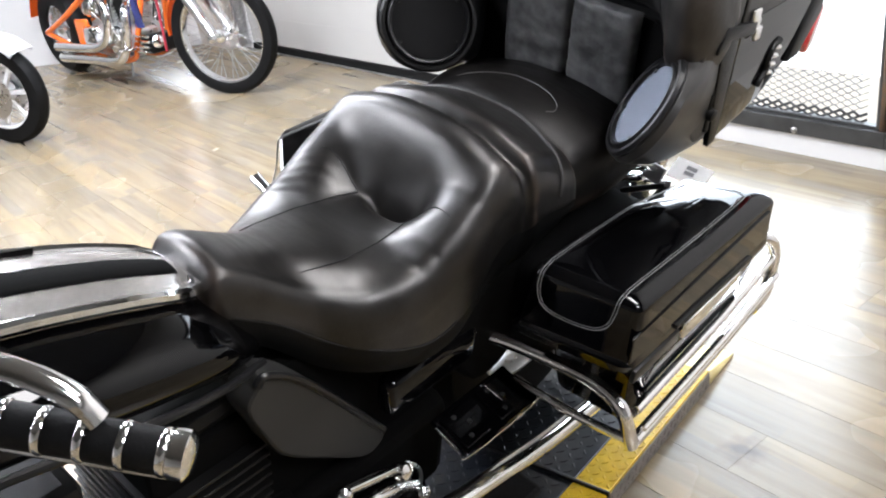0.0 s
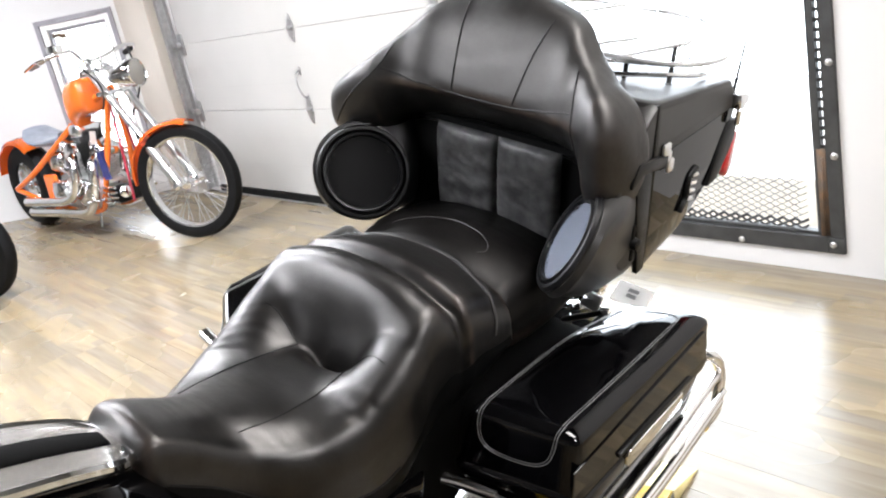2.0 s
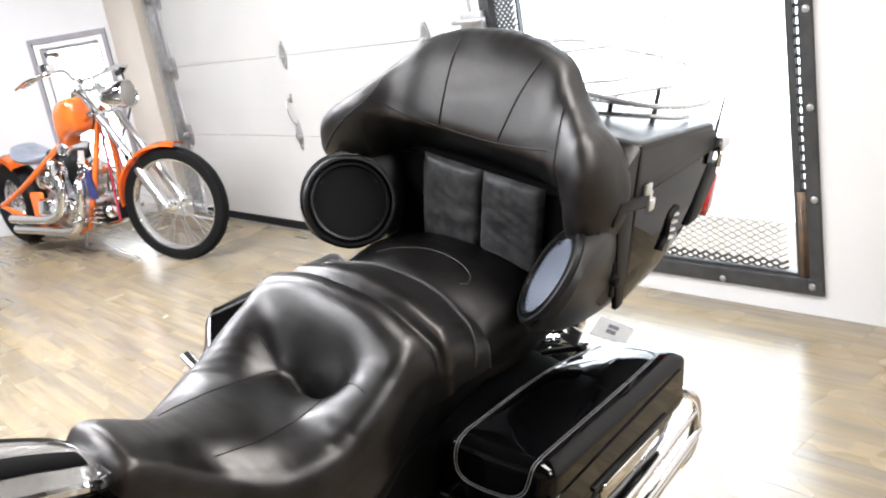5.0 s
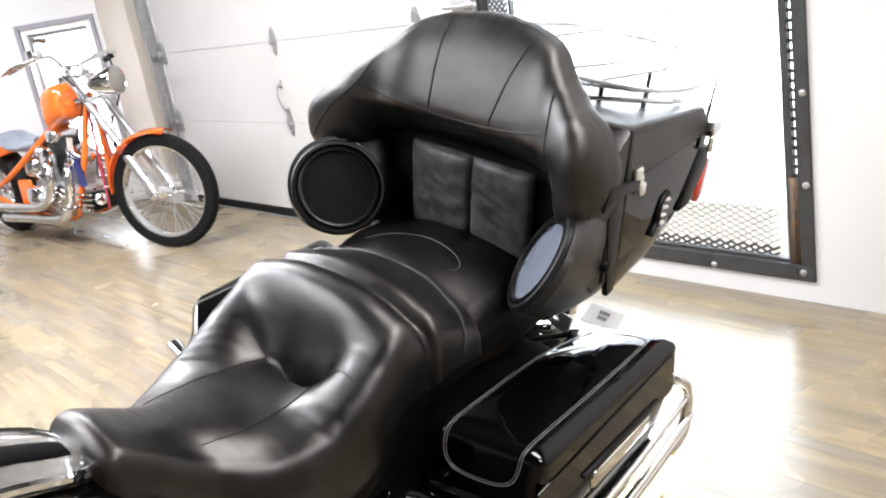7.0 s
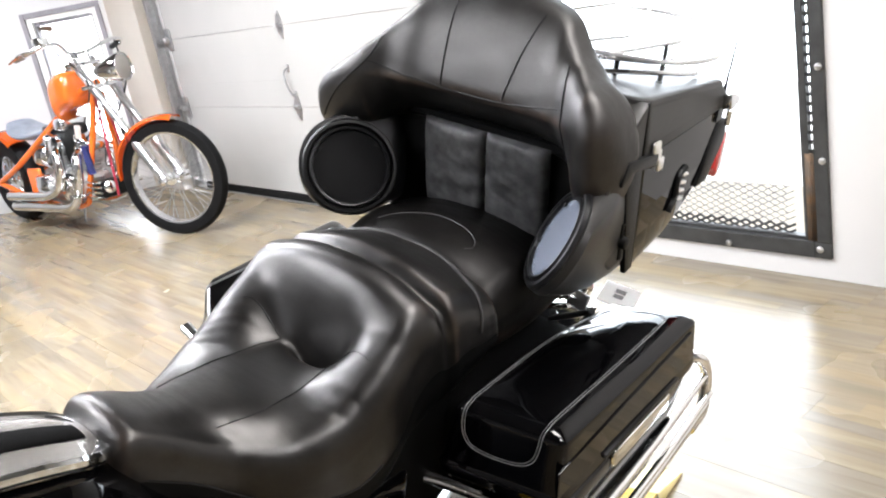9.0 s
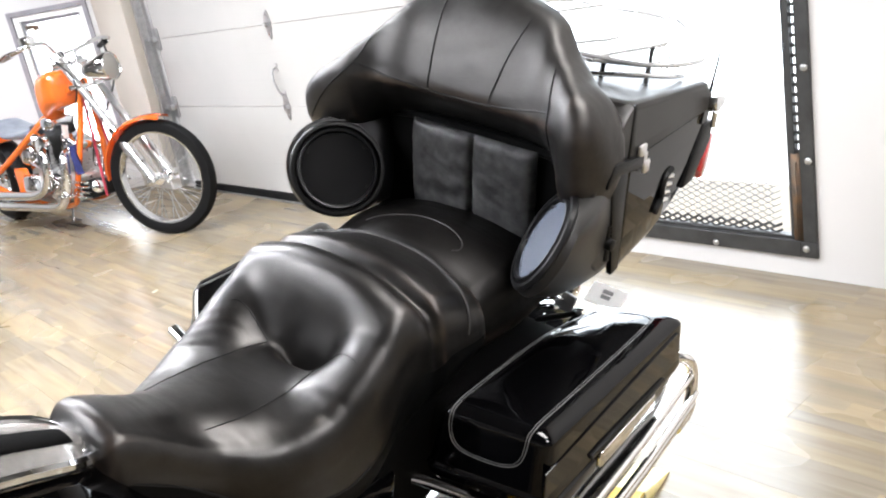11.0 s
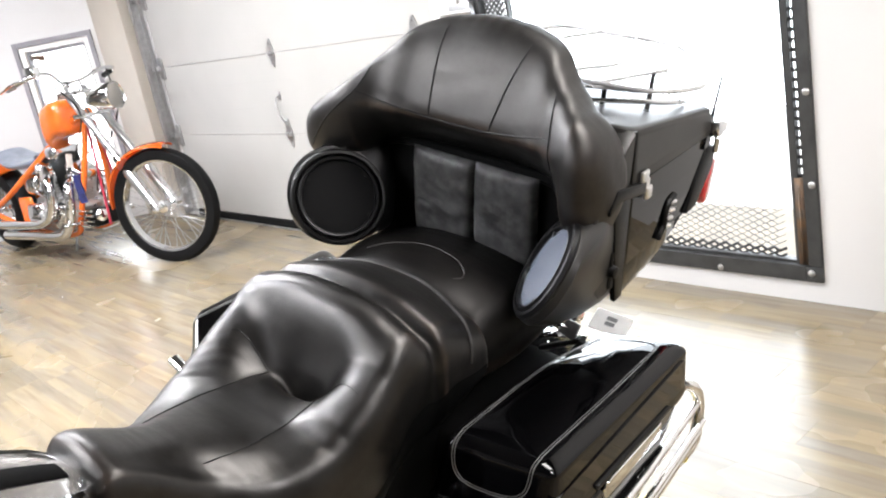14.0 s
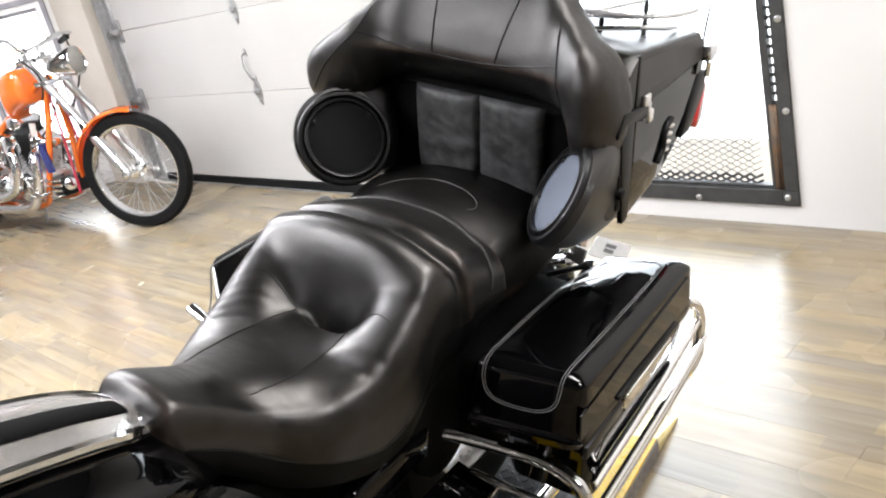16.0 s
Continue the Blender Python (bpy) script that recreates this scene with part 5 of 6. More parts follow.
part("grip_cap", lathe(bmesh.new(), [(0.017, long - 0.004), (0.0218, long), (0.0226, long + 0.006), (0.0220, long + 0.013), (0.016, long + 0.017), (0.004, long + 0.019)], 20, gm), SOFTCHROME, bar, "chrome grip end cap")
part("grip_rail", tube(bmesh.new(), [GA.lerp(GB, t) + Vector((0.009, -0.004, -0.0185)) for t in (0.04, 0.3, 0.6, 0.98)], 0.0052, 8), SOFTCHROME, bar)
part("clutch_lever", tube(bmesh.new(), smooth_path([(0.185, -0.868, 1.092), (0.245, -0.826, 1.094), (0.288, -0.795, 1.084), (0.318, -0.775, 1.066), (0.333, -0.767, 1.046)], 6), 0.0125, 10, flat=0.75), SOFTCHROME, bar, "chrome clutch lever")

# engine, covers and frame under the seat
def slab(outline, x0, x1, bevel):
    """A plate cut to an outline in y and z, with a chamfered outer edge."""
    pts = smooth_path([(0, y, z) for y, z in outline], 4, True)
    c = sum((Vector(p) for p in pts), Vector()) / len(pts)
    rings = []
    d = math.copysign(bevel, x1 - x0)
    for x, k in ((x0, 0.0), (x1 - d, 0.0), (x1 - 0.3 * d, 0.3), (x1, 1.0)):
        ring = []
        for p in pts:
            v = Vector(p) - c
            q = c + v * (1 - k * bevel / max(v.length, 0.02))
            ring.append((x, q.y, q.z))
        rings.append(ring)
    bm = bmesh.new()
    skin(bm, rings)
    return bm


COVER = [(-0.504, 0.721), (-0.486, 0.752), (-0.470, 0.761), (-0.414, 0.716), (-0.333, 0.610), (-0.243, 0.481), (-0.257, 0.446), (-0.293, 0.453), (-0.373, 0.515), (-0.449, 0.583), (-0.483, 0.657)]
for s in (-1, 1):
    cover = part("side_cover", slab(COVER, s * 0.10, s * 0.15, 0.007), LIDMAT, bike, "matte dark grey side cover under the seat")
    part("cover_rim", tube(bmesh.new(), smooth_path([(s * 0.149, y, z) for y, z in COVER[1:6]], 5), 0.0065, 8), SATIN, cover, "raised satin rim")
    part("frame_panel", box(bmesh.new(), min(s * 0.13, s * 0.172), max(s * 0.13, s * 0.172), -0.25, -0.03, 0.52, 0.60, 0.018, 3), GLOSS, bike, "gloss black frame panel under the seat")
    part("frame_web", slab([(-0.08, 0.56), (-0.04, 0.68), (0.08, 0.70), (0.12, 0.60), (0.08, 0.46), (-0.02, 0.45)], s * 0.10, s * 0.165, 0.01), MATTE, bike)
    part("fender_strut", slab([(0.07, 0.55), (0.07, 0.66), (0.12, 0.69), (0.30, 0.69), (0.44, 0.66), (0.47, 0.60), (0.42, 0.52), (0.15, 0.48), (0.09, 0.49)], s * 0.11, s * (0.235 if s > 0 else 0.17), 0.01), MATTE, bike, "black strut beside the rear fender")
part("battery_box", box(bmesh.new(), -0.10, 0.10, -0.46, 0.1, 0.40, 0.70, 0.02), MATTE, bike)
bm = bmesh.new()
rings = []
for i in range(31):
    a = radians(-8 + 130 * i / 30)
    rings.append([(x, 0.33 + r * math.cos(a), 0.40 + r * math.sin(a)) for r, x in ((0.345, -0.115), (0.362, -0.108), (0.376, -0.07), (0.38, 0), (0.376, 0.07), (0.362, 0.108), (0.345, 0.115))])
skin(bm, rings, close_u=False, cap=False)
bmesh.ops.solidify(bm, geom=bm.faces[:], thickness=0.003)
fender = part("rear_fender", bm, GLOSS, bike, "gloss black rear fender")
part("fender_light", box(bmesh.new(), -0.055, 0.055, 0.63, 0.70, 0.62, 0.68, 0.02, 3), CHROME, fender)
engine = part("engine", boxes((-0.105, 0.105, -0.635, -0.465, 0.38, 0.66), (-0.105, 0.105, -0.885, -0.715, 0.38, 0.66), bevel=0.01), MATTE, bike, "black finned engine cylinders")
for y in (-0.55, -0.80):
    for k in range(9):
        part("fin", boxes((-0.125, 0.125, y - 0.095, y + 0.095, 0.42 + 0.022 * k, 0.426 + 0.022 * k), bevel=0.0015), PLASTIC, engine)
part("crankcase", box(bmesh.new(), -0.12, 0.125, -1.05, -0.40, 0.12, 0.44, 0.03, 3), MATTE, bike, "black engine casing")
part("rocker_cover", boxes((-0.10, 0.10, -0.89, -0.71, 0.66, 0.71), bevel=0.02), PLASTIC, bike)
part("rocker_cover", boxes((-0.10, 0.10, -0.64, -0.46, 0.66, 0.70), bevel=0.02), PLASTIC, bike)
part("gearbox", box(bmesh.new(), -0.14, 0.14, -0.5, -0.05, 0.2, 0.42, 0.03), MATTE, bike)
part("primary_cover", box(bmesh.new(), 0.14, 0.22, -0.95, -0.18, 0.16, 0.38, 0.06, 4), GLOSS, bike, "gloss black primary cover")
part("floorboard", box(bmesh.new(), 0.225, 0.335, -0.42, 0.006, 0.255, 0.275, 0.01), RUBBER, bike, "black rubber rider footboard")
BM = Matrix.Translation((0.225, -0.06, 0.45)) @ Matrix.Rotation(radians(14), 4, "Y")
board = part("passenger_footboard", box(bmesh.new(), -0.045, 0.045, -0.10, 0.10, -0.008, 0.004, 0.004, 2, BM), GLOSS, bike, "gloss black slotted passenger footboard")
for k in range(2):
    part("tread", box(bmesh.new(), -0.036, 0.036, -0.090 + 0.092 * k, -0.004 + 0.092 * k, 0.003, 0.008, 0.003, 1, BM), GLOSS, board)
    for q in range(3):
        part("stud", lathe(bmesh.new(), [(0.005, 0.0), (0.005, 0.002), (0.002, 0.003)], 10, BM @ Matrix.Translation((0.022 - 0.022 * q, -0.066 + 0.092 * k + 0.018 * (q % 2), 0.008))), RUBBER, board)
part("edge", tube(bmesh.new(), smooth_path([BM @ Vector(p) for p in ((-0.03, -0.102, 0), (0.03, -0.104, 0), (0.045, -0.09, 0), (0.047, 0.09, 0), (0.03, 0.104, 0))], 4), 0.0022, 6), CHROME, board)
shift = part("shift_linkage", tube(bmesh.new(), [(0.2, -0.384, 0.488), (0.2, -0.262, 0.442)], 0.0085, 10), SOFTCHROME, bike, "chrome shift linkage rod")
part("rod_end", lathe(bmesh.new(), [(0.004, -0.018), (0.015, -0.013), (0.017, 0.0), (0.015, 0.013), (0.004, 0.018)], 16, facing(0.205, -0.253, 0.431, (1, 0.2, 0.5))), SOFTCHROME, shift)
part("lever_arm", tube(bmesh.new(), smooth_path([(0.2, -0.345, 0.425), (0.2, -0.31, 0.408), (0.2, -0.263, 0.390), (0.2, -0.212, 0.356)], 5), [0.009] * 5 + [0.014] * 6 + [0.011] * 5, 12), SOFTCHROME, shift, "curved chrome lever arm")
part("spring_wire", tube(bmesh.new(), smooth_path([(0.2, -0.250, 0.440), (0.2, -0.232, 0.430), (0.2, -0.205, 0.395), (0.2, -0.196, 0.362), (0.2, -0.200, 0.327)], 5), 0.0032, 8), STEEL, shift)
for p in ((0.22, -0.212, 0.352), (0.205, -0.384, 0.488)):
    part("bolt", lathe(bmesh.new(), [(0.012, -0.006), (0.012, 0.008), (0.008, 0.012), (0.002, 0.013)], 12, facing(*p, (0.7, -0.2, 0.65))), CHROME, shift)
part("exhaust_pipe", tube(bmesh.new(), smooth_path([(0.27, -0.30, 0.37), (0.28, -0.126, 0.346), (0.285, 0.06, 0.31), (0.28, 0.253, 0.275)], 5), 0.019, 12), SOFTCHROME, bike, "chrome pipe beside the bag")
part("exhaust_pipe", tube(bmesh.new(), smooth_path([(-0.25, -0.5, 0.2), (-0.28, -0.25, 0.2), (-0.30, 0.0, 0.22), (-0.30, 0.3, 0.24), (-0.30, 0.62, 0.26)], 5), 0.04, 16), CHROME, bike)
part("highway_peg", tube(bmesh.new(), [(-0.34, -0.045, 0.60), (-0.435, -0.038, 0.622)], [0.010, 0.015], 12), CHROME, bike, "chrome footpeg")


def tyre_profile(R, w):
    return [(R - w * 0.95, -w * 0.42), (R - w * 0.55, -w * 0.5), (R - w * 0.22, -w * 0.46), (R - w * 0.05, -w * 0.24), (R, 0), (R - w * 0.05, w * 0.24), (R - w * 0.22, w * 0.46),
            (R - w * 0.55, w * 0.5), (R - w * 0.95, w * 0.42)]


def ring_lathe(bm, profile, seg, m):
    """Turns a closed profile into a ring."""
    rings = []
    for k in range(seg):
        a = 2 * math.pi * k / seg
        rings.append([bm.verts.new(m @ Vector((r * math.cos(a), r * math.sin(a), z))) for r, z in profile])
    n = len(profile)
    for i in range(seg):
        p, q = rings[i], rings[(i + 1) % seg]
        for k in range(n):
            bm.faces.new((p[k], p[(k + 1) % n], q[(k + 1) % n], q[k]))
    return bm


def cast_wheel(parent, m, R, w, spokes=9, rim=None):
    wheel = part("wheel", ring_lathe(bmesh.new(), tyre_profile(R, w), 56, m), RUBBER, parent, "black rubber tyre on cast wheel")
    ri = R - w * 0.9
    part("rim", ring_lathe(bmesh.new(), [(ri + 0.006, -w * 0.4), (ri + 0.004, w * 0.4), (ri - 0.012, w * 0.38), (ri - 0.022, w * 0.2), (ri - 0.022, -w * 0.2), (ri - 0.012, -w * 0.38)], 48, m), rim or ALU, wheel)
    part("hub", lathe(bmesh.new(), [(0.01, -0.06), (0.055, -0.055), (0.06, -0.03), (0.05, 0), (0.06, 0.03), (0.055, 0.055), (0.01, 0.06)], 24, m), rim or ALU, wheel)
    for k in range(spokes):
        mm = m @ Matrix.Rotation(2 * math.pi * k / spokes, 4, "Z")
        bm = box(bmesh.new(), 0.045, ri - 0.01, -0.014, 0.014, -0.012, 0.012, 0.004, 1, mm)
        part("spoke", bm, rim or ALU, wheel)
    return wheel


cast_wheel(bike, facing(0, 0.33, 0.365, (1, 0, 0)), 0.32, 0.14)
cast_wheel(bike, Matrix.Translation((0.0, -1.29, 0.365)) @ Matrix.Rotation(radians(-24), 4, "Z") @ facing(0, 0, 0, (1, 0, 0)), 0.32, 0.13)
part("fork", tube(bmesh.new(), [(0.11, -1.27, 0.365), (0.11, -1.0, 1.0)], 0.026, 14), CHROME, bike)
part("fork", tube(bmesh.new(), [(-0.11, -1.31, 0.365), (-0.11, -1.02, 1.0)], 0.026, 14), CHROME, bike)
part("side_stand", tube(bmesh.new(), [(0.16, -0.65, 0.26), (0.30, -0.60, 0.03)], 0.014, 10), CHROME, bike)

# brackets and rails under the luggage case
mount = part("mount_bracket", boxes((-0.10, 0.10, 0.40, 0.62, 0.79, 0.832), bevel=0.008), PLASTIC, bike, "black case mount plate")
for s in (-1, 1):
    part("dock_post", tube(bmesh.new(), smooth_path([(s * 0.13, 0.38, 0.70), (s * 0.135, 0.40, 0.76), (s * 0.12, 0.43, 0.80)], 4), 0.012, 10), CHROME, mount)
    part("support_rail", tube(bmesh.new(), smooth_path([(s * 0.15, 0.30, 0.735), (s * 0.17, 0.38, 0.765), (s * 0.175, 0.52, 0.772), (s * 0.16, 0.64, 0.775)], 5), 0.010, 10), CHROME, mount, "chrome case support rail")
    part("stay_plate", box(bmesh.new(), -0.004, 0.004, -0.05, 0.05, -0.022, 0.022, 0.003, 2, Matrix.Translation((s * 0.185, 0.46, 0.785)) @ Matrix.Rotation(radians(s * 35), 4, "Y") @ Matrix.Rotation(radians(12), 4, "X")), CHROME, mount)
    part("stay_plate", box(bmesh.new(), -0.004, 0.004, -0.03, 0.03, -0.016, 0.016, 0.003, 2, Matrix.Translation((s * 0.20, 0.39, 0.78)) @ Matrix.Rotation(radians(s * -30), 4, "Y") @ Matrix.Rotation(radians(-20), 4, "X")), CHROME, mount)
    for a, b, r, flat, material, label in (((0.128, 0.440, 0.686), (0.190, 0.440, 0.712), 0.0105, 0.8, SOFTCHROME, "bright docking arm"), ((0.104, 0.44, 0.642), (0.132, 0.44, 0.690), 0.006, 1.0, SOFTCHROME, ""),
                                           ((0.118, 0.43, 0.676), (0.150, 0.43, 0.722), 0.005, 1.0, SOFTCHROME, ""), ((0.176, 0.42, 0.732), (0.200, 0.43, 0.752), 0.008, 0.6, SOFTCHROME, ""),
                                           ((0.222, 0.440, 0.677), (0.242, 0.440, 0.718), 0.012, 0.7, PLASTIC, "black docking strut"), ((0.150, 0.435, 0.665), (0.240, 0.435, 0.718), 0.0075, 0.8, PLASTIC, ""),
                                           ((0.166, 0.436, 0.686), (0.173, 0.436, 0.624), 0.0022, 1.0, SOFTCHROME, ""), ((0.186, 0.45, 0.700), (0.236, 0.47, 0.708), 0.004, 1.0, SOFTCHROME, "")):
        a, b = Vector((s * a[0], *a[1:])), Vector((s * b[0], *b[1:]))
        part("bracket", tube(bmesh.new(), [a, a.lerp(b, 0.1), a.lerp(b, 0.9), b], [r * 0.75, r, r, r * 0.75], 10, flat=flat), material, mount, label)
    # small chrome plates, added and tilted to throw the gate's daylight as white glints
    for x, y, z, w, l, a, b in ((0.150, 0.425, 0.716, 0.016, 0.014, -14, 8), (0.176, 0.415, 0.726, 0.011, 0.018, -10, -9), (0.196, 0.430, 0.742, 0.012, 0.010, -16, 14), (0.132, 0.420, 0.700, 0.009, 0.016, -12, -6)):
        mm = Matrix.Translation((s * x, y, z)) @ Matrix.Rotation(radians(a), 4, "X") @ Matrix.Rotation(radians(s * b), 4, "Y") @ Matrix.Rotation(radians(b * 4), 4, "Z")
        part("shim", box(bmesh.new(), -w, w, -l, l, -0.002, 0.002, 0.0015, 1, mm), CHROME, mount)
    part("bracket_plate", box(bmesh.new(), -0.021, 0.021, -0.003, 0.003, -0.018, 0.018, 0.002, 1, Matrix.Translation((s * 0.206, 0.446, 0.728)) @ Matrix.Rotation(radians(-18), 4, "X") @ Matrix.Rotation(radians(s * 8), 4, "Y")), GALV, mount, "dull grey bracket plate")
    part("bolt", lathe(bmesh.new(), [(0.012, 0), (0.012, 0.008), (0.006, 0.012)], 12, facing(s * 0.18, 0.34, 0.765, (s * 0.3, -0.3, 0.9))), CHROME, mount)
plate = part("registration_plate", box(bmesh.new(), -0.046, 0.046, -0.002, 0.002, -0.028, 0.028, 0.0015, 1, Matrix.Translation((0.16, 0.74, 0.585)) @ Matrix.Rotation(radians(-58), 4, "X")), PAPER, bike, "white plate with plain dark bars")
for dz, w in ((0.010, 0.013), (-0.004, 0.012)):
    part("bar", box(bmesh.new(), -w, w, -0.0035, -0.0025, dz - 0.005, dz + 0.005, m=Matrix.Translation((0.16, 0.74, 0.585)) @ Matrix.Rotation(radians(-58), 4, "X")), INK, plate)

for s in (-1, 1):
    mm = facing(s * 0.155, 0.56, 0.69, (s * 0.25, 0.95, 0.1))
    signal = part("turn_signal", lathe(bmesh.new(), [(0.004, -0.032), (0.014, -0.026), (0.021, -0.010), (0.023, 0.004), (0.021, 0.006)], 24, mm), CHROME, bike, "chrome rear turn signal")
    part("lens", lathe(bmesh.new(), [(0.021, 0.004), (0.018, 0.012), (0.010, 0.017), (0.002, 0.018)], 20, mm), RED, signal, "dark red lens")
    part("stalk", tube(bmesh.new(), [(s * 0.155, 0.552, 0.688), (s * 0.12, 0.55, 0.67), (s * 0.10, 0.53, 0.66)], 0.007, 8), CHROME, signal)

# ---- the lift platform ----
lift = thing("lift_platform", "low steel lift platform of black and yellow chequer plate", "platform", pose(0, 0, 0, 0, 0, 3.6))
PX0, PX1, PY0, PY1, PZ = -0.43, 0.43, -1.75, 0.645, 0.040
deck = part("deck", boxes((PX0 + 0.085, PX1 - 0.085, PY0, PY1, 0.0, PZ), (PX0, PX0 + 0.0849, PY0, -0.7205, 0.0, PZ), (PX1 - 0.0849, PX1 - 0.002, PY0, -0.7205, 0.0, PZ), bevel=0.002), BLACKDECK, lift, "black chequer plate deck")


def treads(parent, material, x0, x1, y0, y1, height, m=None, step=0.024):
    """Raised lozenges of chequer plate, turned by quarter turns in a basket pattern."""
    bm = bmesh.new()
    nx, ny = max(1, int((x1 - x0) / step)), max(1, int((y1 - y0) / step))
    for i in range(nx):
        for j in range(ny):
            c, s = (0.7071, 0.7071) if (i + j) % 2 else (0.7071, -0.7071)
            cx, cy = x0 + (i + 0.5) * step, y0 + (j + 0.5) * step
            lo = [(-0.44 * step, 0), (0, -0.0032), (0.44 * step, 0), (0, 0.0032)]
            hi = [(-0.32 * step, 0), (0, -0.0014), (0.32 * step, 0), (0, 0.0014)]
            vs = [bm.verts.new((cx + a * c - e * s, cy + a * s + e * c, height)) for a, e in lo]
            ws = [bm.verts.new((cx + a * c - e * s, cy + a * s + e * c, height + 0.0017)) for a, e in hi]
            bm.faces.new(ws)
            for k in range(4):
                bm.faces.new((vs[k], vs[(k + 1) % 4], ws[(k + 1) % 4], ws[k]))
    if m is not None:
        bmesh.ops.transform(bm, matrix=m, verts=bm.verts)
    return tagged(part("treads", bm, material, parent), kind="stuff")


treads(deck, BLACKDECK, PX0 + 0.09, PX1 - 0.09, -0.9, PY1, PZ)
for s in (-1, 1):
    xs = (PX1 - 0.083, PX1 - 0.0015) if s > 0 else (PX0 + 0.0015, PX0 + 0.083)
    strip = part("edge_strip", boxes((*xs, -0.72, PY1, 0.0, PZ + 0.002), bevel=0.003), YELLOW, lift, "yellow chequer plate edge")
    treads(strip, YELLOW, xs[0], xs[1], -0.715, PY1, PZ + 0.002, step=0.0203)
side = part("side_plate", boxes((PX1 - 0.001, PX1 + 0.002, PY0, PY1 - 0.002, 0.0, PZ - 0.003)), DECKSIDE, lift, "bare steel chequer plate side")
treads(side, DECKSIDE, 0, 0.036, -0.9, PY1 - 0.01, 0, Matrix(((0, 0, 1, PX1 + 0.002), (0, 1, 0, 0), (1, 0, 0, 0.001), (0, 0, 0, 1))), step=0.017)
bm = bmesh.new()
pts = [(PY1 + 0.002, PZ), (0.795, 0.006), (0.795, 0.0), (PY1 + 0.002, 0.0)]
a = [bm.verts.new((PX0, y, z)) for y, z in pts]
b = [bm.verts.new((PX1, y, z)) for y, z in pts]
bm.faces.new(a)
bm.faces.new(b[::-1])
for i in range(4):
    bm.faces.new((a[i], b[i], b[(i + 1) % 4], a[(i + 1) % 4]))
part("joint_bar", boxes((PX0 + 0.01, PX1 + 0.0035, 0.143, 0.151, PZ - 0.02, PZ + 0.009), bevel=0.002), SATIN, lift, "thin black bar across the deck")
ramp = part("ramp", bm, RAMP, lift, "worn pale yellow sloping ramp")
# ---- the orange chopper ----
# its own axes: x to its rear, y to its left, z up; the origin lies on the floor under the front axle
def spoke_wheel(parent, m, R, w, name, spokes=40):
    wheel = part(name, ring_lathe(bmesh.new(), tyre_profile(R, w), 64, m), RUBBER, parent, "black tyre on chrome wire wheel")
    ri = R - w * 0.92
    part("rim", ring_lathe(bmesh.new(), [(ri + 0.008, -w * 0.36), (ri + 0.003, -w * 0.2), (ri + 0.003, w * 0.2), (ri + 0.008, w * 0.36), (ri - 0.014, w * 0.33), (ri - 0.02, 0), (ri - 0.014, -w * 0.33)], 56, m), CHROME, wheel, "chrome rim")
    part("hub", lathe(bmesh.new(), [(0.008, -0.075), (0.02, -0.07), (0.022, -0.055), (0.04, -0.05), (0.042, -0.04), (0.025, -0.03), (0.025, 0.03), (0.042, 0.04), (0.04, 0.05), (0.022, 0.055), (0.02, 0.07), (0.008, 0.075)], 24, m), CHROME, wheel)
    for k in range(spokes):
        a = 2 * math.pi * k / spokes
        side = 1 if k % 2 else -1
        tw = 0.35 * (1 if (k // 2) % 2 else -1)
        p = m @ Vector((0.038 * math.cos(a + tw * 2.2), 0.038 * math.sin(a + tw * 2.2), side * 0.042))
        q = m @ Vector(((ri - 0.015) * math.cos(a), (ri - 0.015) * math.sin(a), 0))
        part("spoke", tube(bmesh.new(), [p, q], 0.0017, 5), SPOKE, wheel)
    return wheel


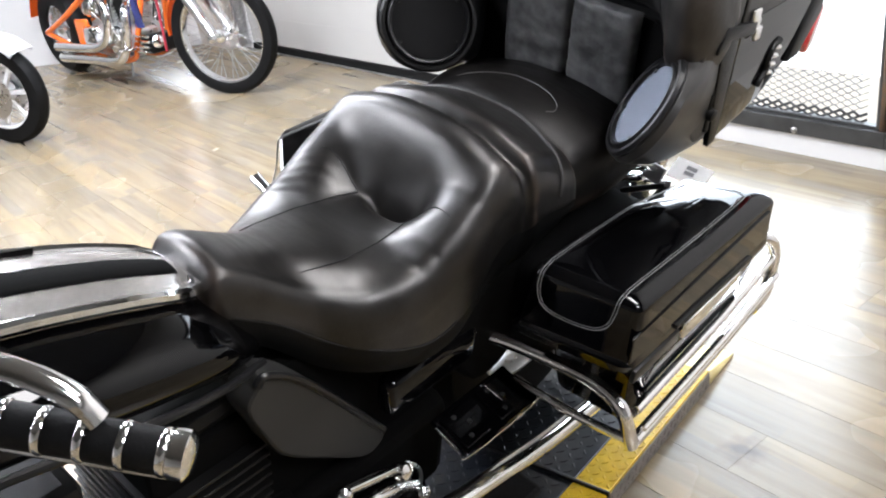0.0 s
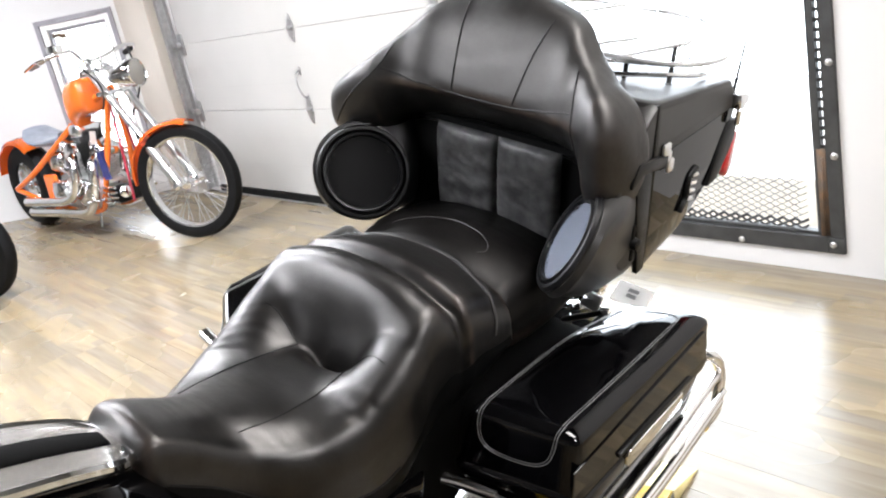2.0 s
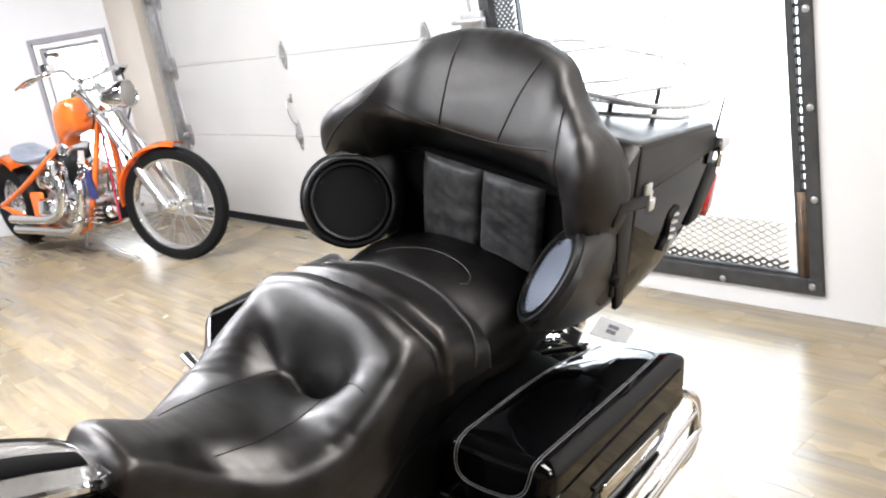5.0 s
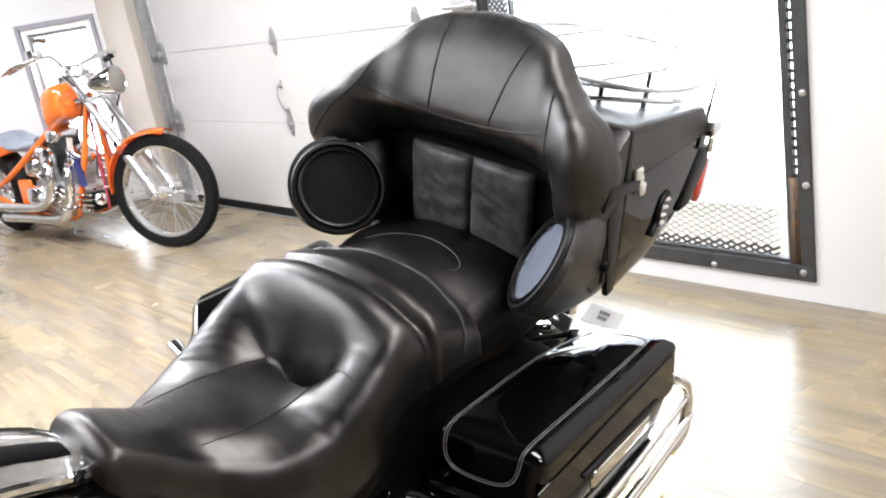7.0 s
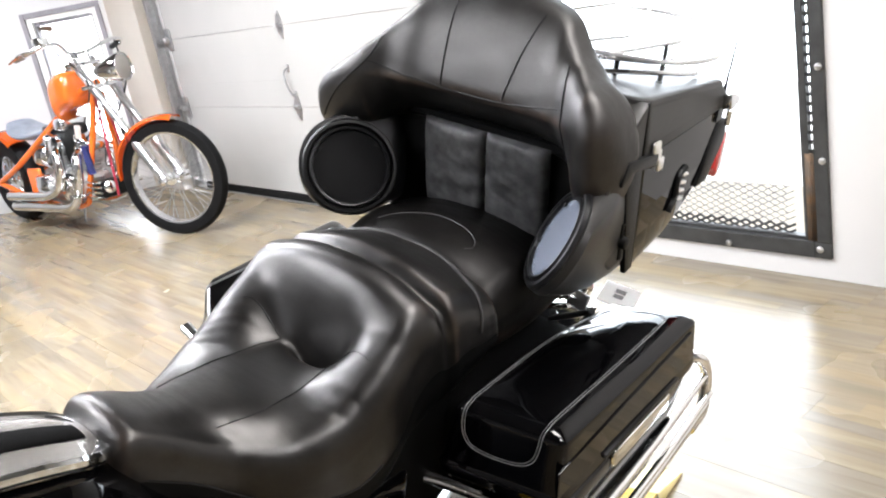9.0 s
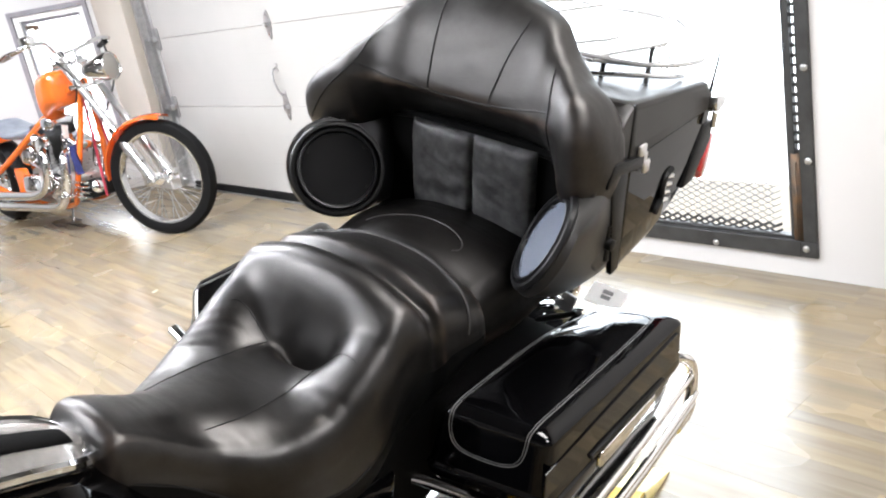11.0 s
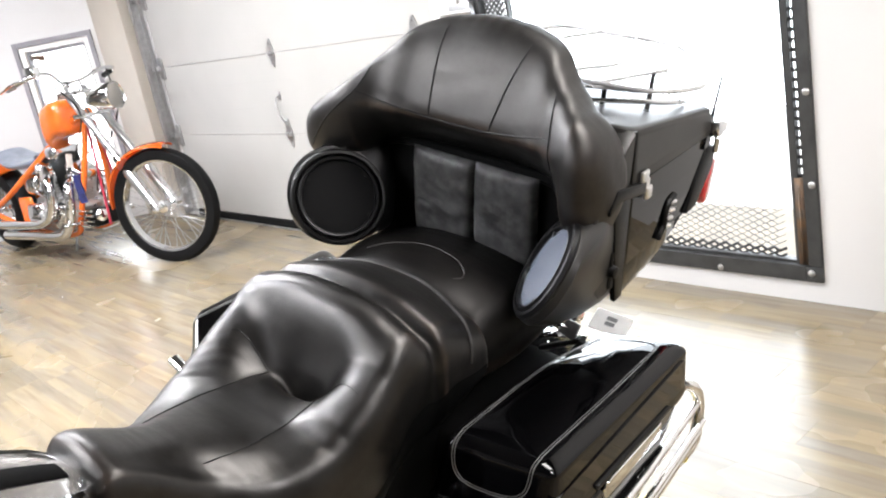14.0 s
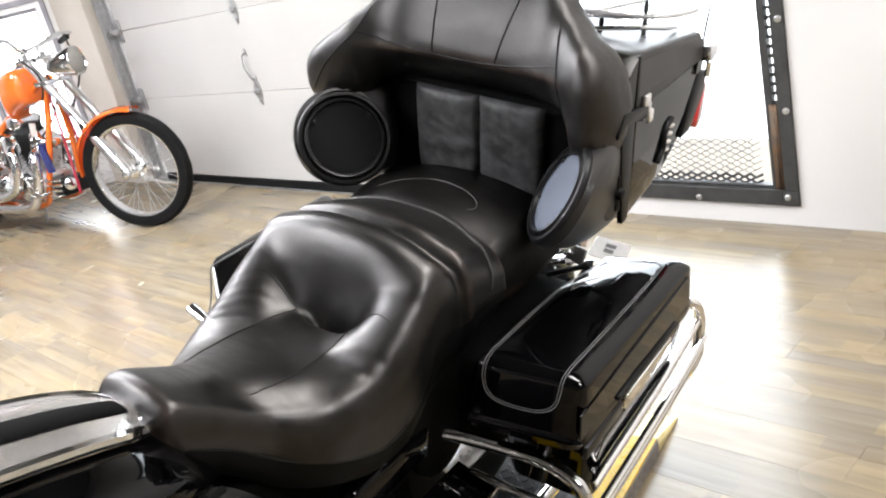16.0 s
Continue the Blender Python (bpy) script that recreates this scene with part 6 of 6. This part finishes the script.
def chopper():
    m = Matrix.Translation((-3.510, 2.004, 0)) @ Matrix.Rotation(math.pi, 4, "Z") @ Matrix.Rotation(radians(2), 4, "X")
    c = thing("chopper_motorcycle", "orange custom chopper motorcycle with chrome engine and long fork", "motorcycle", m)
    steer = Matrix.Rotation(radians(23), 4, "Z")
    R = 0.368
    fm = Matrix.Translation((0, 0, R)) @ steer @ facing(0, 0, 0, (0, 1, 0))
    spoke_wheel(c, fm, R, 0.079, "front_wheel")
    wb = 2.17
    spoke_wheel(c, Matrix.Translation((wb, 0, 0.335)) @ facing(0, 0, 0, (0, 1, 0)), 0.335, 0.16, "rear_wheel", 32)

    def pipe(name, pts, r, material, label="", per=5):
        return part(name, tube(bmesh.new(), smooth_path(pts, per), r, 12), material, c, label)

    # fork
    top = Vector((0.74, 0, 1.15))
    low = Vector((0, 0, R))
    for s in (-1, 1):
        a = low + steer @ Vector((0, s * 0.095, 0))
        b = top + steer @ Vector((0, s * 0.095, 0))
        slid = a.lerp(b, 0.40)
        leg = part("fork_leg", tube(bmesh.new(), [a, a.lerp(b, 0.05), slid], [0.026, 0.034, 0.036], 14), ALU, c, "polished fork slider")
        part("fork_tube", tube(bmesh.new(), [slid, b], 0.025, 14), ALU, leg)
        part("axle_cap", lathe(bmesh.new(), [(0.02, -0.02), (0.026, 0.0), (0.022, 0.02), (0.005, 0.024)], 16, Matrix.Translation(a) @ steer @ facing(0, s * 0.03, 0, (0, s, 0))), CHROME, leg)
        part("fork_collar", tube(bmesh.new(), [a.lerp(b, 0.385), a.lerp(b, 0.42)], 0.036, 14), CHROME, leg)
    for t in (0.78, 0.97):
        mm = Matrix.Translation(low.lerp(top, t)) @ steer
        part("fork_clamp", box(bmesh.new(), -0.035, 0.06, -0.13, 0.13, -0.014, 0.014, 0.008, 2, mm), CHROME, c)
    # front mudguard
    bm = bmesh.new()
    rings = []
    for i in range(25):
        a = radians(2 + 104 * i / 24)
        w = min(1.0, 0.4 + i / 12)
        rings.append([low + steer @ Vector((math.cos(a) * r, y * w, math.sin(a) * r)) for r, y in ((0.374, -0.060), (0.391, -0.051), (0.399, -0.018), (0.399, 0.018), (0.391, 0.051), (0.374, 0.060))])
    skin(bm, rings, close_u=False, cap=False)
    bmesh.ops.solidify(bm, geom=bm.faces[:], thickness=0.003)
    part("front_mudguard", bm, ORANGE, c, "orange front mudguard")
    # frame
    for s in (-1, 1):
        pipe("down_tube", [(0.66, s * 0.03, 0.93), (0.74, s * 0.08, 0.62), (0.88, s * 0.12, 0.30), (0.98, s * 0.12, 0.19), (1.3, s * 0.12, 0.17), (1.75, s * 0.14, 0.24)], 0.02, ORANGE, "orange frame tube")
        pipe("seat_stay", [(1.20, s * 0.05, 0.78), (1.45, s * 0.10, 0.64), (1.8, s * 0.15, 0.46), (wb, s * 0.15, 0.335)], 0.022, ORANGE)
        pipe("chain_stay", [(1.5, s * 0.12, 0.18), (1.8, s * 0.14, 0.24), (wb, s * 0.15, 0.325)], 0.02, ORANGE)
        part("side_panel", box(bmesh.new(), 1.56, 1.76, min(s * 0.09, s * 0.12), max(s * 0.09, s * 0.12), 0.22, 0.44, 0.02, 3), ORANGE, c, "orange side panel")
    pipe("backbone", [(0.62, 0, 1.0), (0.85, 0, 0.95), (1.15, 0, 0.82), (1.35, 0, 0.70)], 0.026, ORANGE)
    for s in (-1, 1):
        pipe("crash_bar", [(0.64, s * 0.03, 0.90), (0.62, s * 0.05, 0.55), (0.60, s * 0.07, 0.25)], 0.009, mat("red_paint", (0.33, 0.02, 0.04), 0.3, coat=0.4, var=0.2, var_scale=12), "red crash bar")
    # tank
    bm = bmesh.new()
    rings = []
    T = [(0.86, 0.07, 1.03, 0.90), (0.88, 0.10, 1.075, 0.865), (0.94, 0.115, 1.095, 0.845), (1.03, 0.115, 1.09, 0.82), (1.12, 0.105, 1.06, 0.78), (1.17, 0.07, 0.99, 0.76)]
    for i in range(29):
        x = 0.86 + 0.31 * i / 28
        w, zt, zb = table(T, x)
        rings.append([(x, w * math.copysign(abs(math.cos(a)) ** 0.66, math.cos(a)), (zt + zb) / 2 + (zt - zb) / 2 * math.copysign(abs(math.sin(a)) ** 0.7, math.sin(a))) for a in (2 * math.pi * k / 28 for k in range(28))])
    skin(bm, rings)
    tank_ = part("fuel_tank", bm, ORANGE, c, "glossy orange peanut fuel tank")
    part("filler_cap", lathe(bmesh.new(), [(0.03, 0), (0.03, 0.012), (0.024, 0.018), (0.004, 0.02)], 20, Matrix.Translation((0.94, 0.0, 1.09))), CHROME, tank_)
    # headlight on the clamps, looking where the wheel looks
    hm = facing(0.30, 0.0, 1.075, (-0.92, -0.40, 0.06))
    lampb = part("headlight", lathe(bmesh.new(), [(0.01, -0.20), (0.03, -0.185), (0.06, -0.12), (0.084, -0.03), (0.092, 0.02), (0.088, 0.03), (0.084, 0.022)], 32, hm), CHROME, c, "chrome bullet headlight")
    part("lens", lathe(bmesh.new(), [(0.084, 0.020), (0.07, 0.030), (0.045, 0.037), (0.003, 0.04)], 28, hm), SMOKE, lampb, "clear headlight lens")
    # handlebar
    bars = smooth_path([(0.80, 0.39, 1.215), (0.62, 0.40, 1.24), (0.52, 0.36, 1.265), (0.58, 0.22, 1.27), (0.72, 0.08, 1.20), (0.76, -0.06, 1.20), (0.78, -0.25, 1.25), (0.92, -0.42, 1.24), (1.15, -0.47, 1.20)], 6)
    hb = part("handlebar", tube(bmesh.new(), bars, 0.014, 10), CHROME, c, "chrome swept handlebar")
    part("grip", tube(bmesh.new(), [(0.82, 0.388, 1.213), (0.66, 0.397, 1.235)], 0.02, 12), STEEL, hb)
    part("grip", tube(bmesh.new(), [(1.15, -0.47, 1.20), (1.0, -0.44, 1.225)], 0.02, 12), RUBBER, hb)
    part("lever", tube(bmesh.new(), smooth_path([(0.54, 0.42, 1.25), (0.62, 0.455, 1.235), (0.76, 0.46, 1.20)], 4), 0.008, 8), CHROME, hb)
    part("master_cylinder", box(bmesh.new(), 0.50, 0.60, 0.30, 0.37, 1.275, 1.325, 0.01, 2), CHROME, hb)
    for s in (-1, 1):
        part("riser", tube(bmesh.new(), [(0.735, s * 0.05, 1.13), (0.75, s * 0.05, 1.205)], 0.017, 10), CHROME, hb)
    # engine: two finned cylinders over a crankcase
    part("crankcase", box(bmesh.new(), 0.92, 1.42, -0.13, 0.13, 0.20, 0.42, 0.06, 4), ALU, c, "polished crankcase")
    for x, tilt in ((1.02, -24), (1.22, 22)):
        mm = Matrix.Translation((x, 0, 0.39)) @ Matrix.Rotation(radians(tilt), 4, "Y")
        cyl = part("cylinder", lathe(bmesh.new(), [(0.066, 0.0), (0.066, 0.2)], 20, mm), ALU, c, "finned alloy cylinder")
        for k in range(8):
            part("fin", lathe(bmesh.new(), [(0.085, 0.02 + k * 0.022), (0.088, 0.023 + k * 0.022), (0.088, 0.028 + k * 0.022), (0.085, 0.031 + k * 0.022)], 20, mm), ALU, cyl)
        part("rocker_box", box(bmesh.new(), -0.09, 0.09, -0.085, 0.085, 0.20, 0.285, 0.03, 3, mm), CHROME, cyl)
        for y in (-0.092, 0.092):
            for q in (-0.03, 0.03):
                part("pushrod", tube(bmesh.new(), [mm @ Vector((q * 0.7, y, -0.04)), mm @ Vector((q, y, 0.22))], 0.010, 8), CHROME, cyl)
    for s in (-1, 1):
        part("cam_cover", lathe(bmesh.new(), [(0.11, 0), (0.11, 0.02), (0.10, 0.03), (0.045, 0.036), (0.004, 0.037)], 24, facing(1.10, s * 0.13, 0.31, (0, s, 0))), CHROME, c)
        part("gearbox", box(bmesh.new(), 1.36, 1.60, min(s * 0.05, s * 0.15), max(s * 0.05, s * 0.15), 0.22, 0.40, 0.04, 4), CHROME, c)
        part("air_cleaner", lathe(bmesh.new(), [(0.075, 0), (0.078, 0.02), (0.075, 0.045), (0.06, 0.055), (0.004, 0.058)], 28, facing(1.15, s * 0.11, 0.60, (0, s, 0.1))), CHROME, c)
        pipe("exhaust", [(0.90, s * 0.10, 0.56), (0.84, s * 0.17, 0.52), (0.85, s * 0.19, 0.38), (0.95, s * 0.19, 0.24), (1.1, s * 0.19, 0.185), (1.5, s * 0.19, 0.175), (1.93, s * 0.19, 0.165)], 0.034, CHROME, "chrome exhaust pipe")
        pipe("exhaust", [(1.20, s * 0.10, 0.62), (1.08, s * 0.18, 0.56), (1.06, s * 0.20, 0.44), (1.13, s * 0.20, 0.33), (1.30, s * 0.20, 0.27), (1.55, s * 0.20, 0.255), (1.95, s * 0.20, 0.245)], 0.034, CHROME)
    part("engine_core", box(bmesh.new(), 0.98, 1.48, -0.055, 0.055, 0.40, 0.74, 0.03, 2), PLASTIC, c, "dark core between the cylinders")
    part("coil_cover", box(bmesh.new(), 1.06, 1.20, -0.10, 0.10, 0.70, 0.79, 0.03, 3), CHROME, c)
    for s in (-1, 1):
        part("carburettor", lathe(bmesh.new(), [(0.035, -0.03), (0.045, 0.0), (0.045, 0.05), (0.03, 0.07), (0.004, 0.075)], 20, facing(1.30, s * 0.06, 0.64, (0.2, s, 0.1))), CHROME, c)
        part("cam_gear_cover", box(bmesh.new(), 0.93, 1.06, min(s * 0.12, s * 0.16), max(s * 0.12, s * 0.16), 0.24, 0.36, 0.02, 3), CHROME, c)
        pipe("oil_line", [(1.00, s * 0.15, 0.30), (1.10, s * 0.17, 0.40), (1.28, s * 0.15, 0.46), (1.45, s * 0.12, 0.50)], 0.008, CHROME)
    part("oil_tank", box(bmesh.new(), 1.44, 1.64, -0.12, 0.12, 0.44, 0.62, 0.07, 4), CHROME, c)
    part("oil_cooler", boxes((0.73, 0.84, -0.12, 0.12, 0.23, 0.35), bevel=0.02), PLASTIC, c, "black oil cooler block")
    part("oil_filter", lathe(bmesh.new(), [(0.03, -0.05), (0.042, -0.04), (0.042, 0.05), (0.03, 0.06), (0.004, 0.062)], 20, facing(0.72, 0.06, 0.31, (-0.9, 0.3, 0.1))), CHROME, c, "chrome oil filter")
    for k in range(4):
        part("cooler_pipe", tube(bmesh.new(), [(0.69, 0.135, 0.25 + 0.035 * k), (0.87, 0.135, 0.25 + 0.035 * k)], 0.009, 8), CHROME, c)
    bm = bmesh.new()
    rings = []
    for i in range(9):
        z = 0.60 - 0.19 * i / 8
        wv = 0.024 + 0.03 * i / 8
        rings.append([(0.80 + 0.01 * math.sin(9 * z) + wv * math.cos(a), 0.115 + 0.018 * math.sin(a) + 0.008 * math.sin(3 * a + 20 * z), z) for a in (2 * math.pi * k / 16 for k in range(16))])
    skin(bm, rings)
    part("rag", bm, BLUE, c, "blue cloth hanging by the engine")
    # saddle and rear mudguard
    bm = bmesh.new()
    rings = []
    for i in range(17):
        x = 1.50 + 0.40 * i / 16
        w, z, _ = table([(1.50, 0.05, 0.69, 0), (1.60, 0.11, 0.675, 0), (1.70, 0.15, 0.68, 0), (1.82, 0.15, 0.72, 0), (1.90, 0.10, 0.77, 0)], x)
        rings.append([(x, w * math.cos(a), z + (0.02 if math.sin(a) > 0 else 0.04) * math.sin(a)) for a in (2 * math.pi * k / 20 for k in range(20))])
    skin(bm, rings)
    part("saddle", bm, mat("grey_saddle_leather", (0.2, 0.22, 0.26), 0.35, bump=0.2, bump_scale=200, var=0.3, var_scale=12), c, "small grey leather sprung saddle")
    bm = bmesh.new()
    rings = []
    for i in range(25):
        a = radians(14 + 116 * i / 24)
        rings.append([(wb + r * math.cos(a), y, 0.335 + r * math.sin(a)) for r, y in ((0.34, -0.115), (0.365, -0.105), (0.378, -0.05), (0.378, 0.05), (0.365, 0.105), (0.34, 0.115))])
    skin(bm, rings, close_u=False, cap=False)
    bmesh.ops.solidify(bm, geom=bm.faces[:], thickness=0.003)
    part("rear_mudguard", bm, ORANGE, c, "orange rear mudguard")
    part("kick_stand", tube(bmesh.new(), [(1.02, 0.12, 0.17), (1.0, 0.15, 0.07)], 0.007, 8), CHROME, c)
    for dy, dz in ((0.05, 0.03), (-0.06, 0.0), (0.02, -0.04)):
        pipe("cable", [(0.70, dy * 4, 1.24), (0.52, dy * 2.5, 1.0 + dz), (0.66, dy * 2, 0.80 + dz), (0.92, dy * 2, 0.62)], 0.006, PLASTIC)
    part("price_tag", box(bmesh.new(), -0.001, 0.001, -0.03, 0.03, -0.045, 0.045, 0.0005, 1, Matrix.Translation((0.80, 0.13, 0.70)) @ Matrix.Rotation(radians(25), 4, "Z") @ Matrix.Rotation(radians(12), 4, "X")), PAPER, c, "small white paper tag")
    for s in (-1, 1):
        part("footpeg", tube(bmesh.new(), [(0.88, s * 0.14, 0.27), (0.86, s * 0.27, 0.28)], [0.012, 0.016], 10), CHROME, c)
        part("belt_cover", lathe(bmesh.new(), [(0.085, 0), (0.085, 0.03), (0.075, 0.04), (0.03, 0.045), (0.004, 0.046)], 24, facing(1.44, s * 0.14, 0.31, (0, s, 0))), CHROME, c)
    return c


chopper()


# ---- the white motorcycle: only its front end comes into view ----
def white_bike():
    hub = Vector((-4.10, 0.85, 0.0))
    d = Vector((-0.9, -0.43, 0)).normalized()
    m = Matrix(((d.x, -d.y, 0, hub.x), (d.y, d.x, 0, hub.y), (0, 0, 1, 0), (0, 0, 0, 1)))
    c = thing("white_motorcycle", "white motorcycle with cast front wheel", "motorcycle", m)
    cast_wheel(c, Matrix.Translation((0, 0, 0.30)) @ facing(0, 0, 0, (0, 1, 0)), 0.30, 0.10, 7, WHITE_PAINT)
    bm = bmesh.new()
    rings = []
    for i in range(25):
        a = radians(25 + 112 * i / 24)
        rings.append([(math.cos(a) * r, y, 0.30 + math.sin(a) * r) for r, y in ((0.306, -0.088), (0.338, -0.082), (0.352, -0.04), (0.352, 0.04), (0.338, 0.082), (0.306, 0.088))])
    skin(bm, rings, close_u=False, cap=False)
    bmesh.ops.solidify(bm, geom=bm.faces[:], thickness=0.004)
    part("front_mudguard", bm, WHITE_PAINT, c, "white front mudguard")
    for s in (-1, 1):
        part("fork_leg", tube(bmesh.new(), [(0, s * 0.11, 0.30), (0.3, s * 0.11, 0.95)], 0.026, 12), CHROME, c)
    part("brake_disc", lathe(bmesh.new(), [(0.05, 0), (0.13, 0.0), (0.13, 0.005), (0.05, 0.005)], 32, facing(0, 0.075, 0.30, (0, 1, 0))), STEEL, c)
    part("brake_disc", lathe(bmesh.new(), [(0.05, 0), (0.13, 0.0), (0.13, 0.005), (0.05, 0.005)], 32, facing(0, -0.075, 0.30, (0, -1, 0))), STEEL, c)
    part("frame", tube(bmesh.new(), smooth_path([(0.3, 0, 0.85), (0.5, 0, 0.4), (0.8, 0, 0.25), (1.4, 0, 0.3)], 5), 0.03, 12), PLASTIC, c)
    part("engine", box(bmesh.new(), 0.55, 1.05, -0.14, 0.14, 0.22, 0.6, 0.05, 3), ALU, c)
    part("fuel_tank", box(bmesh.new(), 0.45, 0.95, -0.14, 0.14, 0.66, 0.90, 0.09, 5), WHITE_PAINT, c)
    part("saddle", box(bmesh.new(), 0.98, 1.5, -0.14, 0.14, 0.58, 0.70, 0.05, 4), SATIN, c)
    cast_wheel(c, Matrix.Translation((1.6, 0, 0.30)) @ facing(0, 0, 0, (0, 1, 0)), 0.30, 0.15, 7, WHITE_PAINT)
    part("headlight", lathe(bmesh.new(), [(0.01, -0.12), (0.07, -0.08), (0.09, 0.0), (0.085, 0.03), (0.003, 0.045)], 28, facing(0.16, 0, 0.86, (-1, 0, 0))), CHROME, c)
    return c


white_bike()

# ---- floor: subfloor and vinyl planks ----
floor = structure("floor", boxes((-9.5, 6.0, -5.2, 3.2, -0.1, -0.004)), mat("subfloor", (0.2, 0.165, 0.12), 0.7, var=0.3, var_scale=5), "worn yellowish oak vinyl plank floor", "floor", ROOM)
PW, PL = 0.152, 0.914
rest = bmesh.new()
near = bpy.data.meshes.new("plank")
bm = box(bmesh.new(), 0.00025, PL - 0.00025, 0.00025, PW - 0.00025, -0.004, 0.0, 0.00025, 1)
near = mesh_of(bm, "plank", PLANK)
rnd = random.Random(4)
for j in range(int(8.2 / PW)):
    v = BACK - 0.001 - (j + 1) * PW + 0.0
    shift = rnd.random() * PL
    for i in range(-11, 8):
        u = i * PL + shift
        if u > 6.0 or u + PL < -9.5:
            continue
        if -5.3 < u < 1.8 and -1.6 < v:
            ob = new("plank", near)
            ob.parent = floor
            ob.matrix_local = pose(u, v, 0)
        else:
            vs = [rest.verts.new((x, y, 0)) for x, y in ((u + 0.00025, v + 0.00025), (u + PL - 0.00025, v + 0.00025), (u + PL - 0.00025, v + PW - 0.00025), (u + 0.00025, v + PW - 0.00025))]
            rest.faces.new(vs)
tagged(part("planks_beyond", rest, PLANK, floor), kind="stuff")
